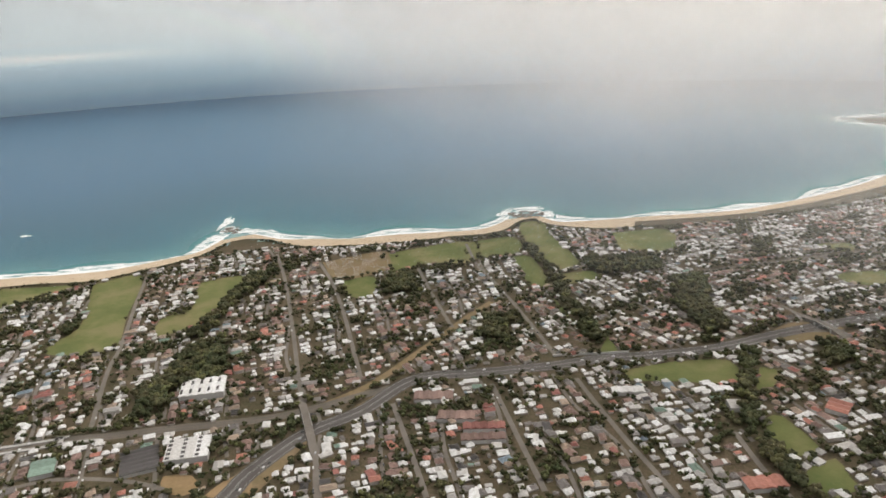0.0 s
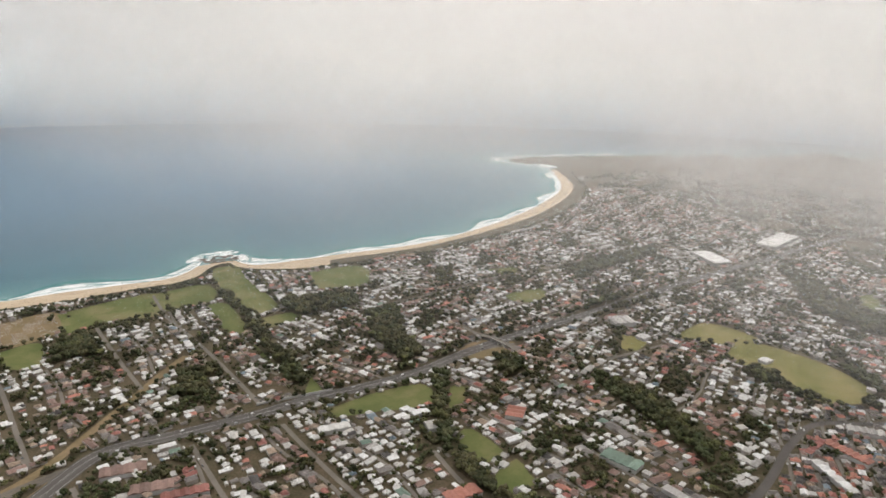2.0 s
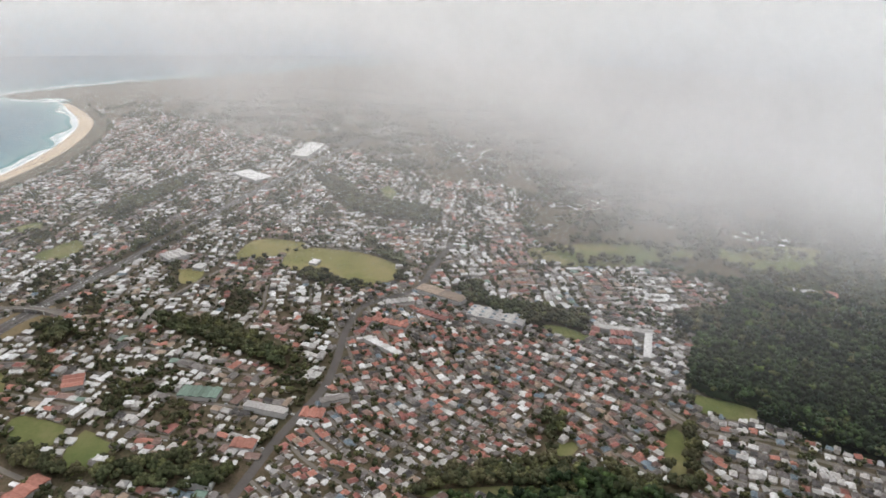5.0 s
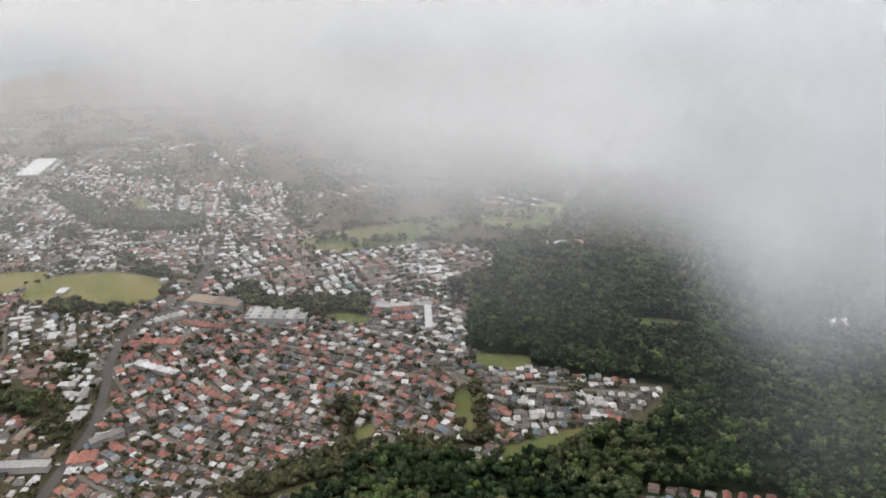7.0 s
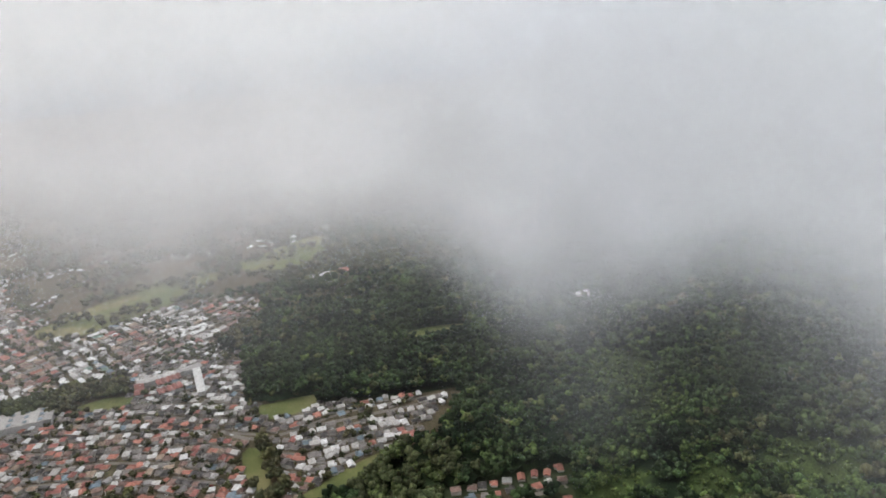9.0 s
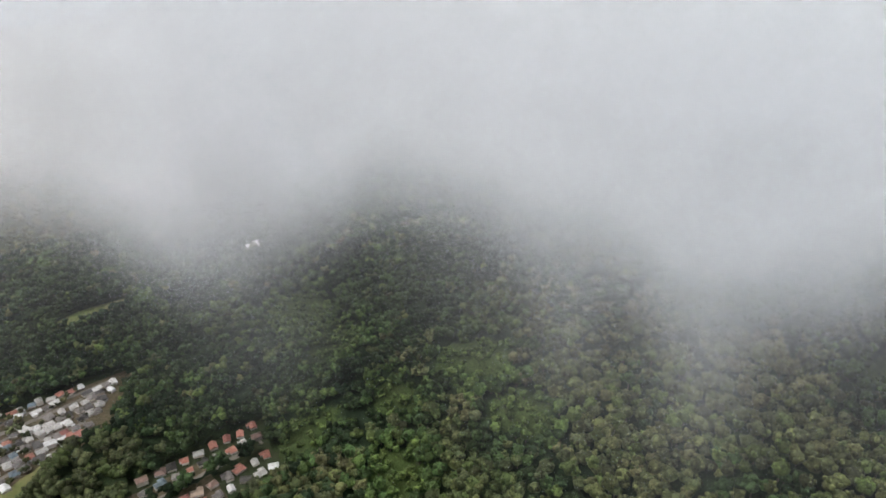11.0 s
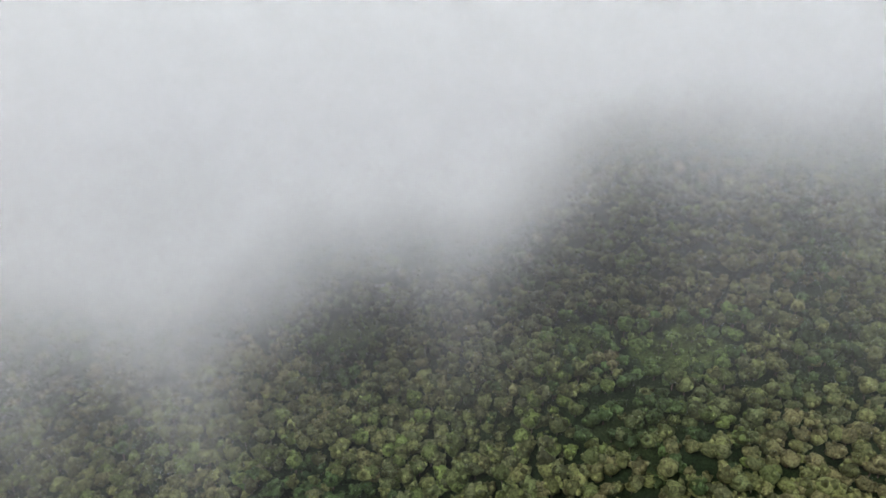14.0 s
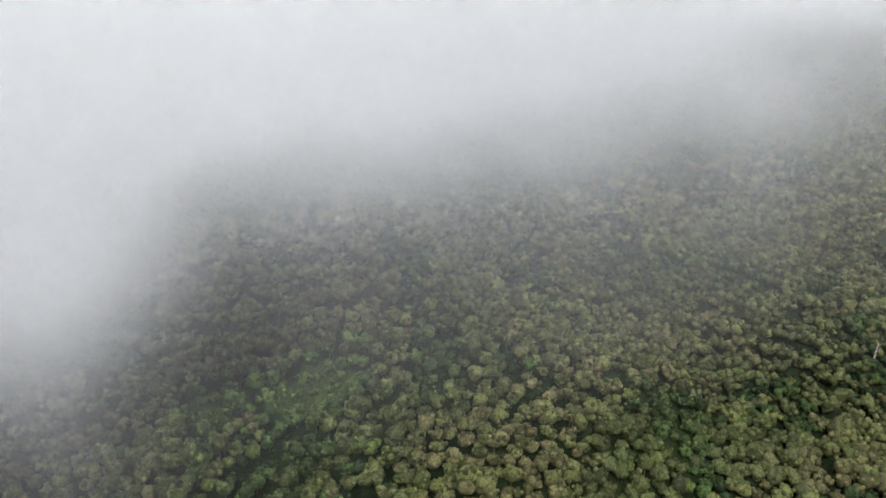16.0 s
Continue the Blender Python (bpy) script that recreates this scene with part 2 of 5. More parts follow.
def distance_material():
    """The far sea, its paling haze towards the horizon painted into the colour."""
    m = bpy.data.materials.new("far_sea")
    m.use_nodes = True
    n, l = m.node_tree.nodes, m.node_tree.links
    n.remove(n["Principled BSDF"])
    u = n.new("ShaderNodeUVMap")
    s = n.new("ShaderNodeSeparateXYZ")
    l.new(u.outputs["UV"], s.inputs[0])
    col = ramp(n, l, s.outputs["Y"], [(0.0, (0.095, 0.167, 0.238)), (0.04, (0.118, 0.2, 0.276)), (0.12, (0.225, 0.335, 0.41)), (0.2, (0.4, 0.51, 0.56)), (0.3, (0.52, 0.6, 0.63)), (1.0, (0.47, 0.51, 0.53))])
    # a broken sunlit gleam on the western sea, painted as paler colour
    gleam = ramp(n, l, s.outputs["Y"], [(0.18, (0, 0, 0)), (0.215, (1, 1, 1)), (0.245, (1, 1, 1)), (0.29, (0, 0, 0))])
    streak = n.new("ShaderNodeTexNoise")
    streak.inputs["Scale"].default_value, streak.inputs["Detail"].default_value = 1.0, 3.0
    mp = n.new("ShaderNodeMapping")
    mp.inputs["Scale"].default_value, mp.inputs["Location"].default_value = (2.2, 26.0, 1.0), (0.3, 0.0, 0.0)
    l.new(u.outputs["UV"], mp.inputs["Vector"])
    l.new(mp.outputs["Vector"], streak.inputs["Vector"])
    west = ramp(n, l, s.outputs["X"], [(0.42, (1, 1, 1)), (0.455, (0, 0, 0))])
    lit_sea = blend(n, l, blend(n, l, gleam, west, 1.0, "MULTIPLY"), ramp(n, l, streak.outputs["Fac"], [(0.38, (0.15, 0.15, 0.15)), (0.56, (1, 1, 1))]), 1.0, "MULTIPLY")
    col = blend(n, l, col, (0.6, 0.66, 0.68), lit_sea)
    d, up = n.new("ShaderNodeBsdfDiffuse"), n.new("ShaderNodeCombineXYZ")
    up.inputs["Z"].default_value = 1.0
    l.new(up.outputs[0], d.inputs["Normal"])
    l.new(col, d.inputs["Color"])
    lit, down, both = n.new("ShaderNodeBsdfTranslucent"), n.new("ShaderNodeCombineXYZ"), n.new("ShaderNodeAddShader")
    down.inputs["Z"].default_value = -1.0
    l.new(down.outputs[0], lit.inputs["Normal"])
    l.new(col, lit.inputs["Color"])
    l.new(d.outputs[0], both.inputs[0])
    l.new(lit.outputs[0], both.inputs[1])
    l.new(both.outputs[0], n["Material Output"].inputs["Surface"])
    return m


# ---- helpers of this scene ----
rng = np.random.default_rng(7)


def mesh_of(name, verts, faces, mats, index=None, uv=None, smooth=False):
    """A mesh from an (n, 3) array and a list or (m, k) array of faces."""
    me = bpy.data.meshes.new(name)
    verts = np.asarray(verts, dtype=np.float32)
    if isinstance(faces, np.ndarray):
        k = faces.shape[1]
        me.vertices.add(len(verts))
        me.vertices.foreach_set("co", verts.ravel())
        me.loops.add(faces.size)
        me.loops.foreach_set("vertex_index", faces.astype(np.int32).ravel())
        me.polygons.add(len(faces))
        me.polygons.foreach_set("loop_start", np.arange(0, faces.size, k, dtype=np.int32))
        me.update(calc_edges=True)
        me.validate()
    else:
        me.from_pydata(verts.tolist(), [], faces)
    for m in mats if isinstance(mats, (list, tuple)) else [mats]:
        me.materials.append(m)
    if index is not None:
        me.polygons.foreach_set("material_index", np.asarray(index, dtype=np.int32))
    if uv is not None:
        lay = me.uv_layers.new(name="UVMap")
        vi = np.empty(len(me.loops), dtype=np.int32)
        me.loops.foreach_get("vertex_index", vi)
        lay.data.foreach_set("uv", np.asarray(uv, dtype=np.float32)[vi].ravel())
    me.polygons.foreach_set("use_smooth", np.full(len(me.polygons), smooth))
    me.update()
    return me


def part(name, me, parent, label="", m=None):
    ob = new(name, me)
    ob.parent = parent
    if m is not None:
        ob.matrix_local = m
    if label:
        ob["label"] = label
    return ob


def inside(p, poly):
    """Which of the points (n, 2) lie in the polygon."""
    p, q = np.asarray(p), np.asarray(poly, float)
    hit = np.zeros(len(p), bool)
    for (x0, y0), (x1, y1) in zip(q, np.roll(q, -1, 0)):
        if y0 != y1:
            c = ((y0 > p[:, 1]) != (y1 > p[:, 1])) & (p[:, 0] < (x1 - x0) * (p[:, 1] - y0) / (y1 - y0) + x0)
            hit ^= c
    return hit


def near_line(p, line):
    """Distance of the points (n, 2) from a polyline."""
    p, q = np.asarray(p, float), np.asarray(line, float)
    best = np.full(len(p), 1e9)
    for a, b in zip(q[:-1], q[1:]):
        d = b - a
        s = np.clip(((p - a) @ d) / max(d @ d, 1e-9), 0, 1)
        best = np.minimum(best, np.hypot(*(p - a - s[:, None] * d).T))
    return best


def curve_through(line, step):
    """Catmull-Rom through the points, at even steps."""
    q = np.asarray(line, float)
    q = np.vstack([2 * q[0] - q[1], q, 2 * q[-1] - q[-2]])
    out = []
    for i in range(1, len(q) - 2):
        k = max(2, int(np.hypot(*(q[i + 1] - q[i])) / step))
        t = np.linspace(0, 1, k, endpoint=False)[:, None]
        out.append(0.5 * (2 * q[i] + (q[i + 1] - q[i - 1]) * t + (2 * q[i - 1] - 5 * q[i] + 4 * q[i + 1] - q[i + 2]) * t ** 2 + (3 * q[i] - q[i - 1] - 3 * q[i + 1] + q[i + 2]) * t ** 3))
    return np.vstack([*out, q[-2:-1]])


def hill(x, y):
    """Height of the ground: a coastal plain, and the foot of the escarpment inland."""
    s = np.maximum(-0.97 * y - 0.25 * x - 110, 0)
    h = 0.25 * s + 0.00028 * s ** 2
    h = np.minimum(h, 420 + 0.02 * s)
    return h + np.minimum(s / 120, 1) * (16 * np.sin(x / 95 + 0.6 * np.sin(y / 130)) * np.cos(y / 140 + 1) + 7 * np.sin(x / 37 + y / 51))


def mottle(p, size, seed):
    """Smooth uneven patches about size metres across, from -1 to 1."""
    g = np.random.default_rng(seed)
    t = np.zeros(len(p))
    for i in range(6):
        a, k = g.uniform(0, 6.28), 6.28 / (size * g.uniform(1.2, 3.2))
        t += np.sin((p[:, 0] * math.cos(a) + p[:, 1] * math.sin(a)) * k + g.uniform(0, 6.28))
    return np.clip(t / 3, -1, 1)


def ribbon(line, width, z, lift=None):
    """Vertices and quads of a strip along a polyline."""
    q = np.asarray(line, float)
    d = np.gradient(q, axis=0)
    d /= np.hypot(*d.T)[:, None] + 1e-9
    nrm = np.stack([-d[:, 1], d[:, 0]], 1) * (np.asarray(width) / 2 if np.ndim(width) == 0 else np.asarray(width)[:, None] / 2)
    a, b = q + nrm, q - nrm
    k = len(q)
    v = np.zeros((2 * k, 3))
    v[:k, :2], v[k:, :2] = a, b
    v[:, 2] = hill(v[:, 0], v[:, 1]) + z
    if lift is not None:
        v[:k, 2] += lift
        v[k:, 2] += lift
    i = np.arange(k - 1)
    return v, np.stack([i + k, i + k + 1, i + 1, i], 1)


def road(name, line, width, mat, z=0.25, label="", smooth=True):
    q = curve_through(line, 12) if smooth and len(line) > 2 else np.asarray(line, float)
    v, f = ribbon(q, width, z)
    ob = new(name, mesh_of(name, v, f, mat))
    return tagged(ob, label or "grey asphalt street between houses", "road", kind="structure")


# ---- plan of the coast and the town, in metres ----
COAST = [(-6500, 500), (-3000, 950), (-1500, 1180), (-912, 1297), (-803, 1307), (-698, 1329), (-602, 1386), (-553, 1421), (-530, 1483), (-512, 1557), (-460, 1537), (-383, 1491), (-305, 1485), (-227, 1476), (-127, 1493), (-24, 1501), (67, 1511), (122, 1562), (148, 1620), (192, 1644), (222, 1586), (253, 1545), (345, 1547), (468, 1563), (676, 1584), (882, 1666), (1107, 1794), (1324, 1962), (1477, 2124), (1596, 2341), (1668, 2529), (1593, 2696), (1583, 2809), (1805, 2840), (2175, 2783), (3200, 2500), (6500, 1700)]
DUNE = [(-3000, 880), (-1500, 1120), (-883, 1249), (-724, 1263), (-634, 1316), (-543, 1391), (-507, 1473), (-463, 1500), (-408, 1485), (-334, 1437), (-246, 1427), (-123, 1436), (1, 1461), (103, 1481), (162, 1561), (197, 1575), (230, 1525), (332, 1482), (447, 1489), (646, 1514), (832, 1570), (968, 1625), (1167, 1724), (1353, 1867), (1537, 2061), (1643, 2278), (1693, 2454)]
MOTORWAY_LINE = [(-420, 300), (-300, 500), (-249, 605), (-235, 644), (-186, 717), (-123, 765), (-56, 841), (31, 852), (131, 864), (208, 880), (291, 887), (385, 902), (505, 944), (638, 979), (790, 1012), (974, 1057), (1197, 1111), (1394, 1147), (1599, 1188), (2000, 1270)]
coast = curve_through(COAST, 14)
dune = curve_through(DUNE, 14)
SEA_SIDE = np.vstack([coast, [(6500, 6500), (-6500, 6500)]])
SAND_SIDE = np.vstack([dune, [(1650, 6500), (-3000, 6500)]])
TOWN = [(-1000, 430), (200, 430), (360, 400), (480, 260), (560, 180), (620, 120), (625, -20), (700, -120), (800, -200), (830, -40), (860, 60), (1000, 70), (1060, 60), (1139, 43), (1224, 48), (1240, 138), (1240, 330), (1260, 430), (1333, 494), (1588, 592), (1611, 698), (1519, 836),
        (1680, 1150), (1720, 1500), (1720, 2000), (1560, 2080), (1000, 1700), (-1300, 1250)]

VALLEY = [(1030, 113), (1083, 44), (1127, -110), (1117, -306), (983, -543), (877, -715), (562, -493), (592, -254), (612, -249), (610, -194), (609, -124), (634, -8), (684, -72), (715, -168), (794, -227), (823, -174), (824, -25), (853, -25), (864, 51), (926, 38), (1002, 58)]
# ---- ground, sea and shore ----
def axis(lo, hi, cell, far):
    core = np.arange(lo, hi + 1, cell)
    return np.unique(np.concatenate([[-far, -far * 0.7, lo - 900, lo - 300], core, [hi + 300, hi + 900, far * 0.7, far]]))


def sheet(xs, ys):
    gx, gy = np.meshgrid(xs, ys, indexing="ij")
    k = len(ys)
    i, j = np.meshgrid(np.arange(len(xs) - 1), np.arange(k - 1), indexing="ij")
    a = (i * k + j).ravel()
    return np.stack([gx.ravel(), gy.ravel()], 1), np.stack([a, a + k, a + k + 1, a + 1], 1)


p, f = sheet(axis(-1500, 2400, 30, 6500), axis(-2400, 1500, 30, 6500))
ground = new("ground", mesh_of("ground", np.column_stack([p, hill(p[:, 0], p[:, 1])]), f, [YARD, WOODFLOOR], ((-0.97 * p[f].mean(1)[:, 1] - 0.25 * p[f].mean(1)[:, 0] > 60) & (p[f].mean(1)[:, 1] < -110)).astype(int) | inside(p[f].mean(1), VALLEY).astype(int) | ((p[f].mean(1)[:, 0] > 1090) & (p[f].mean(1)[:, 1] < 20)).astype(int), smooth=True))
tagged(ground, "suburban ground of lawns, bare soil and paving, rising to a wooded escarpment", "ground", kind="structure")

p, f = sheet(axis(-1400, 2500, 20, 6500), axis(1200, 3000, 20, 6500))
mid = p[f].mean(1)
keep = inside(mid, SEA_SIDE) | (near_line(mid, COAST) < 26)
used, f = np.unique(f[keep], return_inverse=True)
p, f = p[used], f.reshape(-1, 4)
sea = new("sea", mesh_of("sea", np.column_stack([p, np.full(len(p), 0.12)]), f, WATER, smooth=True))
tagged(sea, "blue-green sea, darker offshore, with a light chop", "sea", kind="structure")
off = np.where(inside(p, SEA_SIDE), near_line(p, COAST), 0) / 900
sea.data.attributes.new("offshore", "FLOAT", "POINT").data.foreach_set("value", np.minimum(off, 1).astype(np.float32))

out = np.array([coast[np.argmin(np.hypot(*(coast - q).T))] for q in dune])
dune = np.where(dune[:, :1] > 420, out + (dune - out) * 0.52, dune)
v = np.vstack([np.column_stack([dune, np.full(len(dune), 1.6)]), np.column_stack([dune * 0.35 + out * 0.65, np.full(len(dune), 0.9)]), np.column_stack([out + (out - dune) * 0.1, np.full(len(dune), 0.16)])])
k, i = len(dune), np.arange(len(dune) - 1)
f = np.vstack([np.stack([i, i + 1, i + 1 + k, i + k], 1), np.stack([i + k, i + k + 1, i + 1 + 2 * k, i + 2 * k], 1)])
tagged(new("beach", mesh_of("beach", v, f, SAND, smooth=True)), "pale orange sand beach along the surf", "beach", kind="structure")


def surf(near, far, seed):
    """White water along the shore: a strip from near to far metres off the waterline."""
    q = coast[(coast[:, 0] > -1600) & (coast[:, 0] < 2300)]
    d = np.gradient(q, axis=0)
    d /= np.hypot(*d.T)[:, None]
    n = np.stack([-d[:, 1], d[:, 0]], 1)
    w = 0.75 + 0.5 * np.sin(np.arange(len(q)) * 0.31 + seed) * np.sin(np.arange(len(q)) * 0.083 + 2 * seed)
    rows = [np.column_stack([q + n * (near + (far - near) * s * w[:, None]), np.full(len(q), 0.3 + 0.02 * seed)]) for s in (0, 0.25, 0.5, 0.75, 1)]
    k, i = len(q), np.arange(len(q) - 1)
    f = np.vstack([np.stack([i + k * r, i + 1 + k * r, i + 1 + k * (r + 1), i + k * (r + 1)], 1) for r in range(4)])
    uv = np.vstack([np.column_stack([np.arange(k) * 0.1, np.full(k, s)]) for s in (0, 0.25, 0.5, 0.75, 1)])
    tagged(new("surf", mesh_of("surf", np.vstack(rows), f, FOAM, uv=uv)), "white surf breaking along the beach", "surf", kind="stuff")


surf(-6, 58, 1)

LAWNS, LINES, WOODS = [], [], []


def lawn(name, poly, label="mown green sports field edged with trees", mat=GRASS):
    q = np.asarray(poly, float)
    c = q.mean(0)
    ring = curve_through(np.vstack([q, q[:1]]), 15)[:-1]
    LAWNS.append(ring)
    k = len(ring)
    v = np.zeros((k * 4 + 1, 3))
    for r, s in enumerate((1.0, 0.75, 0.5, 0.25)):
        v[r * k:(r + 1) * k, :2] = c + (ring - c) * s
    v[-1, :2] = c
    v[:, 2] = hill(v[:, 0], v[:, 1]) + 0.08 + 0.004 * len(LAWNS)
    v[:, 2] += np.append(np.repeat((0, 0.05, 0.1, 0.15), k), 0.2)
    i = np.arange(k)
    j = (i + 1) % k
    faces = [[int(r * k + a), int(r * k + b), int((r + 1) * k + b), int((r + 1) * k + a)] for r in range(3) for a, b in zip(i, j)]
    faces += [[int(3 * k + a), int(3 * k + b), 4 * k] for a, b in zip(i, j)]
    tagged(new(name, mesh_of(name, v, faces, mat)), label, "field", kind="structure")


lawn("field", [(-699, 1246), (-623, 1289), (-565, 1091), (-536, 963), (-641, 961), (-629, 1051)])
lawn("field", [(-880, 1243), (-813, 1242), (-735, 1241), (-822, 1149)])
lawn("field", [(-493, 1226), (-463, 1252), (-400, 1261), (-411, 1150), (-419, 1078), (-433, 1035), (-483, 1008), (-499, 1074), (-463, 1094), (-473, 1182)])
lawn("cemetery", [(-266, 1326), (-143, 1382), (-124, 1279), (-217, 1228)], "brown dry grass cemetery with small graves", DRYGRASS)
lawn("field", [(-142, 1364), (32, 1426), (42, 1303), (-46, 1293), (-112, 1262)])
lawn("field", [(-215, 1213), (-153, 1236), (-144, 1139), (-185, 1143)])
lawn("field", [(31, 1418), (132, 1445), (140, 1351), (45, 1316)])
lawn("field", [(154, 1549), (215, 1554), (220, 1455), (248, 1272), (200, 1245), (171, 1365), (156, 1442)])
lawn("field", [(120, 1318), (159, 1314), (174, 1175), (141, 1165)])
lawn("field", [(206, 1215), (266, 1223), (262, 1180), (203, 1167)])
lawn("field", [(350, 1451), (475, 1456), (461, 1332), (378, 1324), (343, 1345)])
lawn("field", [(171, 1122), (183, 1049), (190, 1005), (175, 1054)])
lawn("field", [(232, 951), (235, 896), (208, 893)])
lawn("field", [(235, 846), (311, 865), (381, 863), (380, 820), (357, 800), (294, 811), (229, 820)])
lawn("field", [(415, 841), (434, 832), (411, 789), (387, 784)])
lawn("field", [(370, 719), (391, 722), (402, 650), (366, 647), (358, 685)])
lawn("field", [(372, 622), (410, 638), (408, 606), (404, 584), (352, 582)])
lawn("field", [(692, 1166), (784, 1170), (746, 1106), (690, 1125)])
lawn("field", [(723, 1330), (809, 1320), (775, 1280)])
lawn("verge", [(-235, 669), (-190, 705), (-91, 826), (-125, 782), (-172, 716), (-224, 604), (-267, 606)], "dry grass verge beside the motorway", DRYGRASS)
lawn("oval", [(937, 798), (985, 788), (1022, 683), (1006, 591), (948, 567), (893, 607), (905, 694), (889, 754)], "worn yellow-green sports oval with a white clubhouse", YELLOWGRASS)
lawn("field", [(868, 864), (973, 890), (1005, 793), (937, 798), (872, 847)], "worn yellow-green playing field", YELLOWGRASS)
lawn("field", [(788, 906), (808, 866), (766, 840), (747, 856)], "dry yellow lawn beside a hall", YELLOWGRASS)
lawn("field", [(1393, 887), (1434, 879), (1369, 815), (1329, 815)])
lawn("field", [(1217, 428), (1356, 274), (1380, 124), (1221, 239), (1166, 374)])
lawn("field", [(1426, 109), (1545, -72), (1402, -66), (1354, 58)])
lawn("field", [(663, 166), (674, 146), (645, 147), (642, 162)])
lawn("field", [(849, 50), (853, -25), (824, -25), (812, 34)])
lawn("field", [(985, -168), (998, -205), (987, -274), (955, -232), (946, -171)])
lawn("field", [(1179, -33), (1206, -107), (1176, -94), (1151, -43)])
lawn("field", [(654, -2), (695, -73), (701, -106), (647, -56), (626, -8)])
lawn("vacant_lot", [(472, 942), (520, 974), (584, 962), (575, 930), (507, 911), (466, 920)], "bare brown ground inside a motorway interchange", DRYGRASS)
lawn("vacant_lot", [(-386, 648), (-391, 675), (-377, 672), (-366, 643)], "bare yellow soil beside a car park", BARESOIL)
lawn("vacant_lot", [(-324, 620), (-331, 645), (-299, 645), (-285, 622), (-299, 610)], "cleared orange building ground", BARESOIL)
lawn("vacant_lot", [(-274, 608), (-258, 636), (-235, 642), (-224, 605)], "bare orange soil beside the motorway", BARESOIL)
lawn("park", [(709, 59), (750, 63), (754, 46), (672, 28), (666, 41)], "narrow green park between two estates")
lawn("park", [(924, 293), (939, 253), (926, 205), (901, 231)], "green strip of grass under trees")
lawn("park", [(513, 265), (567, 188), (589, 134), (582, 131), (511, 250)], "green grass at the foot of a wood")
LAWNS_FAR = [r for r in LAWNS if r[:, 0].min() > 1150 and r[:, 1].max() < 500]


def street(line, width=6.5, mat=ASPHALT, name="road", z=0.3, label=""):
    z += 0.008 * len(LINES)
    LINES.append((np.asarray(line, float), width))
    return road(name, line, width, mat, z, label)


street(MOTORWAY_LINE, 24, MOTORWAY, "motorway", 0.5, "dark asphalt dual carriageway with pale edge lines")
mw = curve_through(MOTORWAY_LINE, 12)
for side in (-9.3, -0.9, 0.9, 9.3):
    d = np.gradient(mw, axis=0)
    d /= np.hypot(*d.T)[:, None]
    v, f = ribbon(mw + np.stack([-d[:, 1], d[:, 0]], 1) * side, 0.4, 0.62)
    tagged(new("trim", mesh_of("trim", v, f, LINE)), "painted white motorway line", "road marking", kind="structure")
OLD_LINE = [(-182, 776), (-129, 818), (-94, 861), (-56, 918), (-14, 980), (24, 1040), (65, 1095)]
RAIL_NORTH = [(-1200, 560), (-550, 703), (-491, 720), (-425, 728), (-359, 739), (-291, 747), (-236, 756), (-182, 776), (-127, 803), (-90, 818)]
RAIL_SOUTH = [(466, 1203), (572, 1222), (694, 1253), (914, 1292), (1219, 1339), (1411, 1345)]
street(OLD_LINE, 12, DRYGRASS, "verge", 0.28, "disused grassy railway curve lined with trees")
street(RAIL_NORTH, 16, BALLAST, "railway", 0.3, "brown ballast railway corridor")
street(RAIL_SOUTH, 12, BALLAST, "railway", 0.3, "brown ballast railway corridor")
line = curve_through(RAIL_NORTH, 12)
d = np.gradient(line, axis=0)
d /= np.hypot(*d.T)[:, None]
for side in (-5.6, -3.9, 1.6, 3.2):
    v, f = ribbon(line + np.stack([-d[:, 1], d[:, 0]], 1) * side, 0.45, 0.48)
    tagged(new("trim", mesh_of("trim", v, f, MOTORWAY)), "rusty steel rail on ballast", "rail", kind="structure")
for lo, hi, side in ((-560, -430, -7.0), (-600, -470, 6.5)):
    here = (line[:, 0] > lo) & (line[:, 0] < hi)
    v, f = ribbon((line + np.stack([-d[:, 1], d[:, 0]], 1) * side)[here], 4.5, 1.3)
    k = len(v)
    low = v - (0, 0, 1.3)
    n = k // 2
    walls = [[i, i + 1, k + i + 1, k + i] for i in range(n - 1)] + [[n + i + 1, n + i, k + n + i, k + n + i + 1] for i in range(n - 1)]
    tagged(new("railway_platform", mesh_of("railway_platform", np.vstack([v, low]), f.tolist() + walls, CONCRETE)), "long pale concrete platform beside the tracks", "platform", kind="structure")
street([(-373, 1390), (-319, 1223), (-264, 1021), (-217, 839), (-192, 747), (-169, 682), (-149, 600)])
street([(-272, 1327), (-224, 1200), (-184, 1058), (-154, 934), (-131, 840)])
street([(-608, 1282), (-571, 1139), (-526, 981), (-507, 890), (-461, 745)])
street([(31, 1411), (49, 1277), (80, 1171), (109, 1055), (133, 949), (145, 890)])
street([(47, 821), (62, 738), (75, 668), (88, 599)])
street([(-84, 780), (-62, 698), (-43, 624), (-36, 595)])
street([(162, 828), (177, 757), (194, 683), (210, 626), (221, 582)])
street([(322, 693), (325, 624), (333, 577)])
street([(-68, 1273), (-33, 1116), (-4, 1000)])
street([(534, 1041), (565, 943)])
street([(-505, 629), (-451, 645), (-372, 639), (-314, 619)])
street([(806, 91), (780, 61), (772, 33), (779, -9), (782, -80), (785, -152)])
street([(696, 830), (826, 842)])
street([(500, 942), (585, 941)])
street([(411, 419), (456, 430), (494, 440), (543, 449), (613, 461), (677, 487), (749, 524), (831, 551), (894, 528), (943, 513), (1045, 536), (1165, 564)], 11, MOTORWAY, label="dark asphalt main road bending through the suburb")
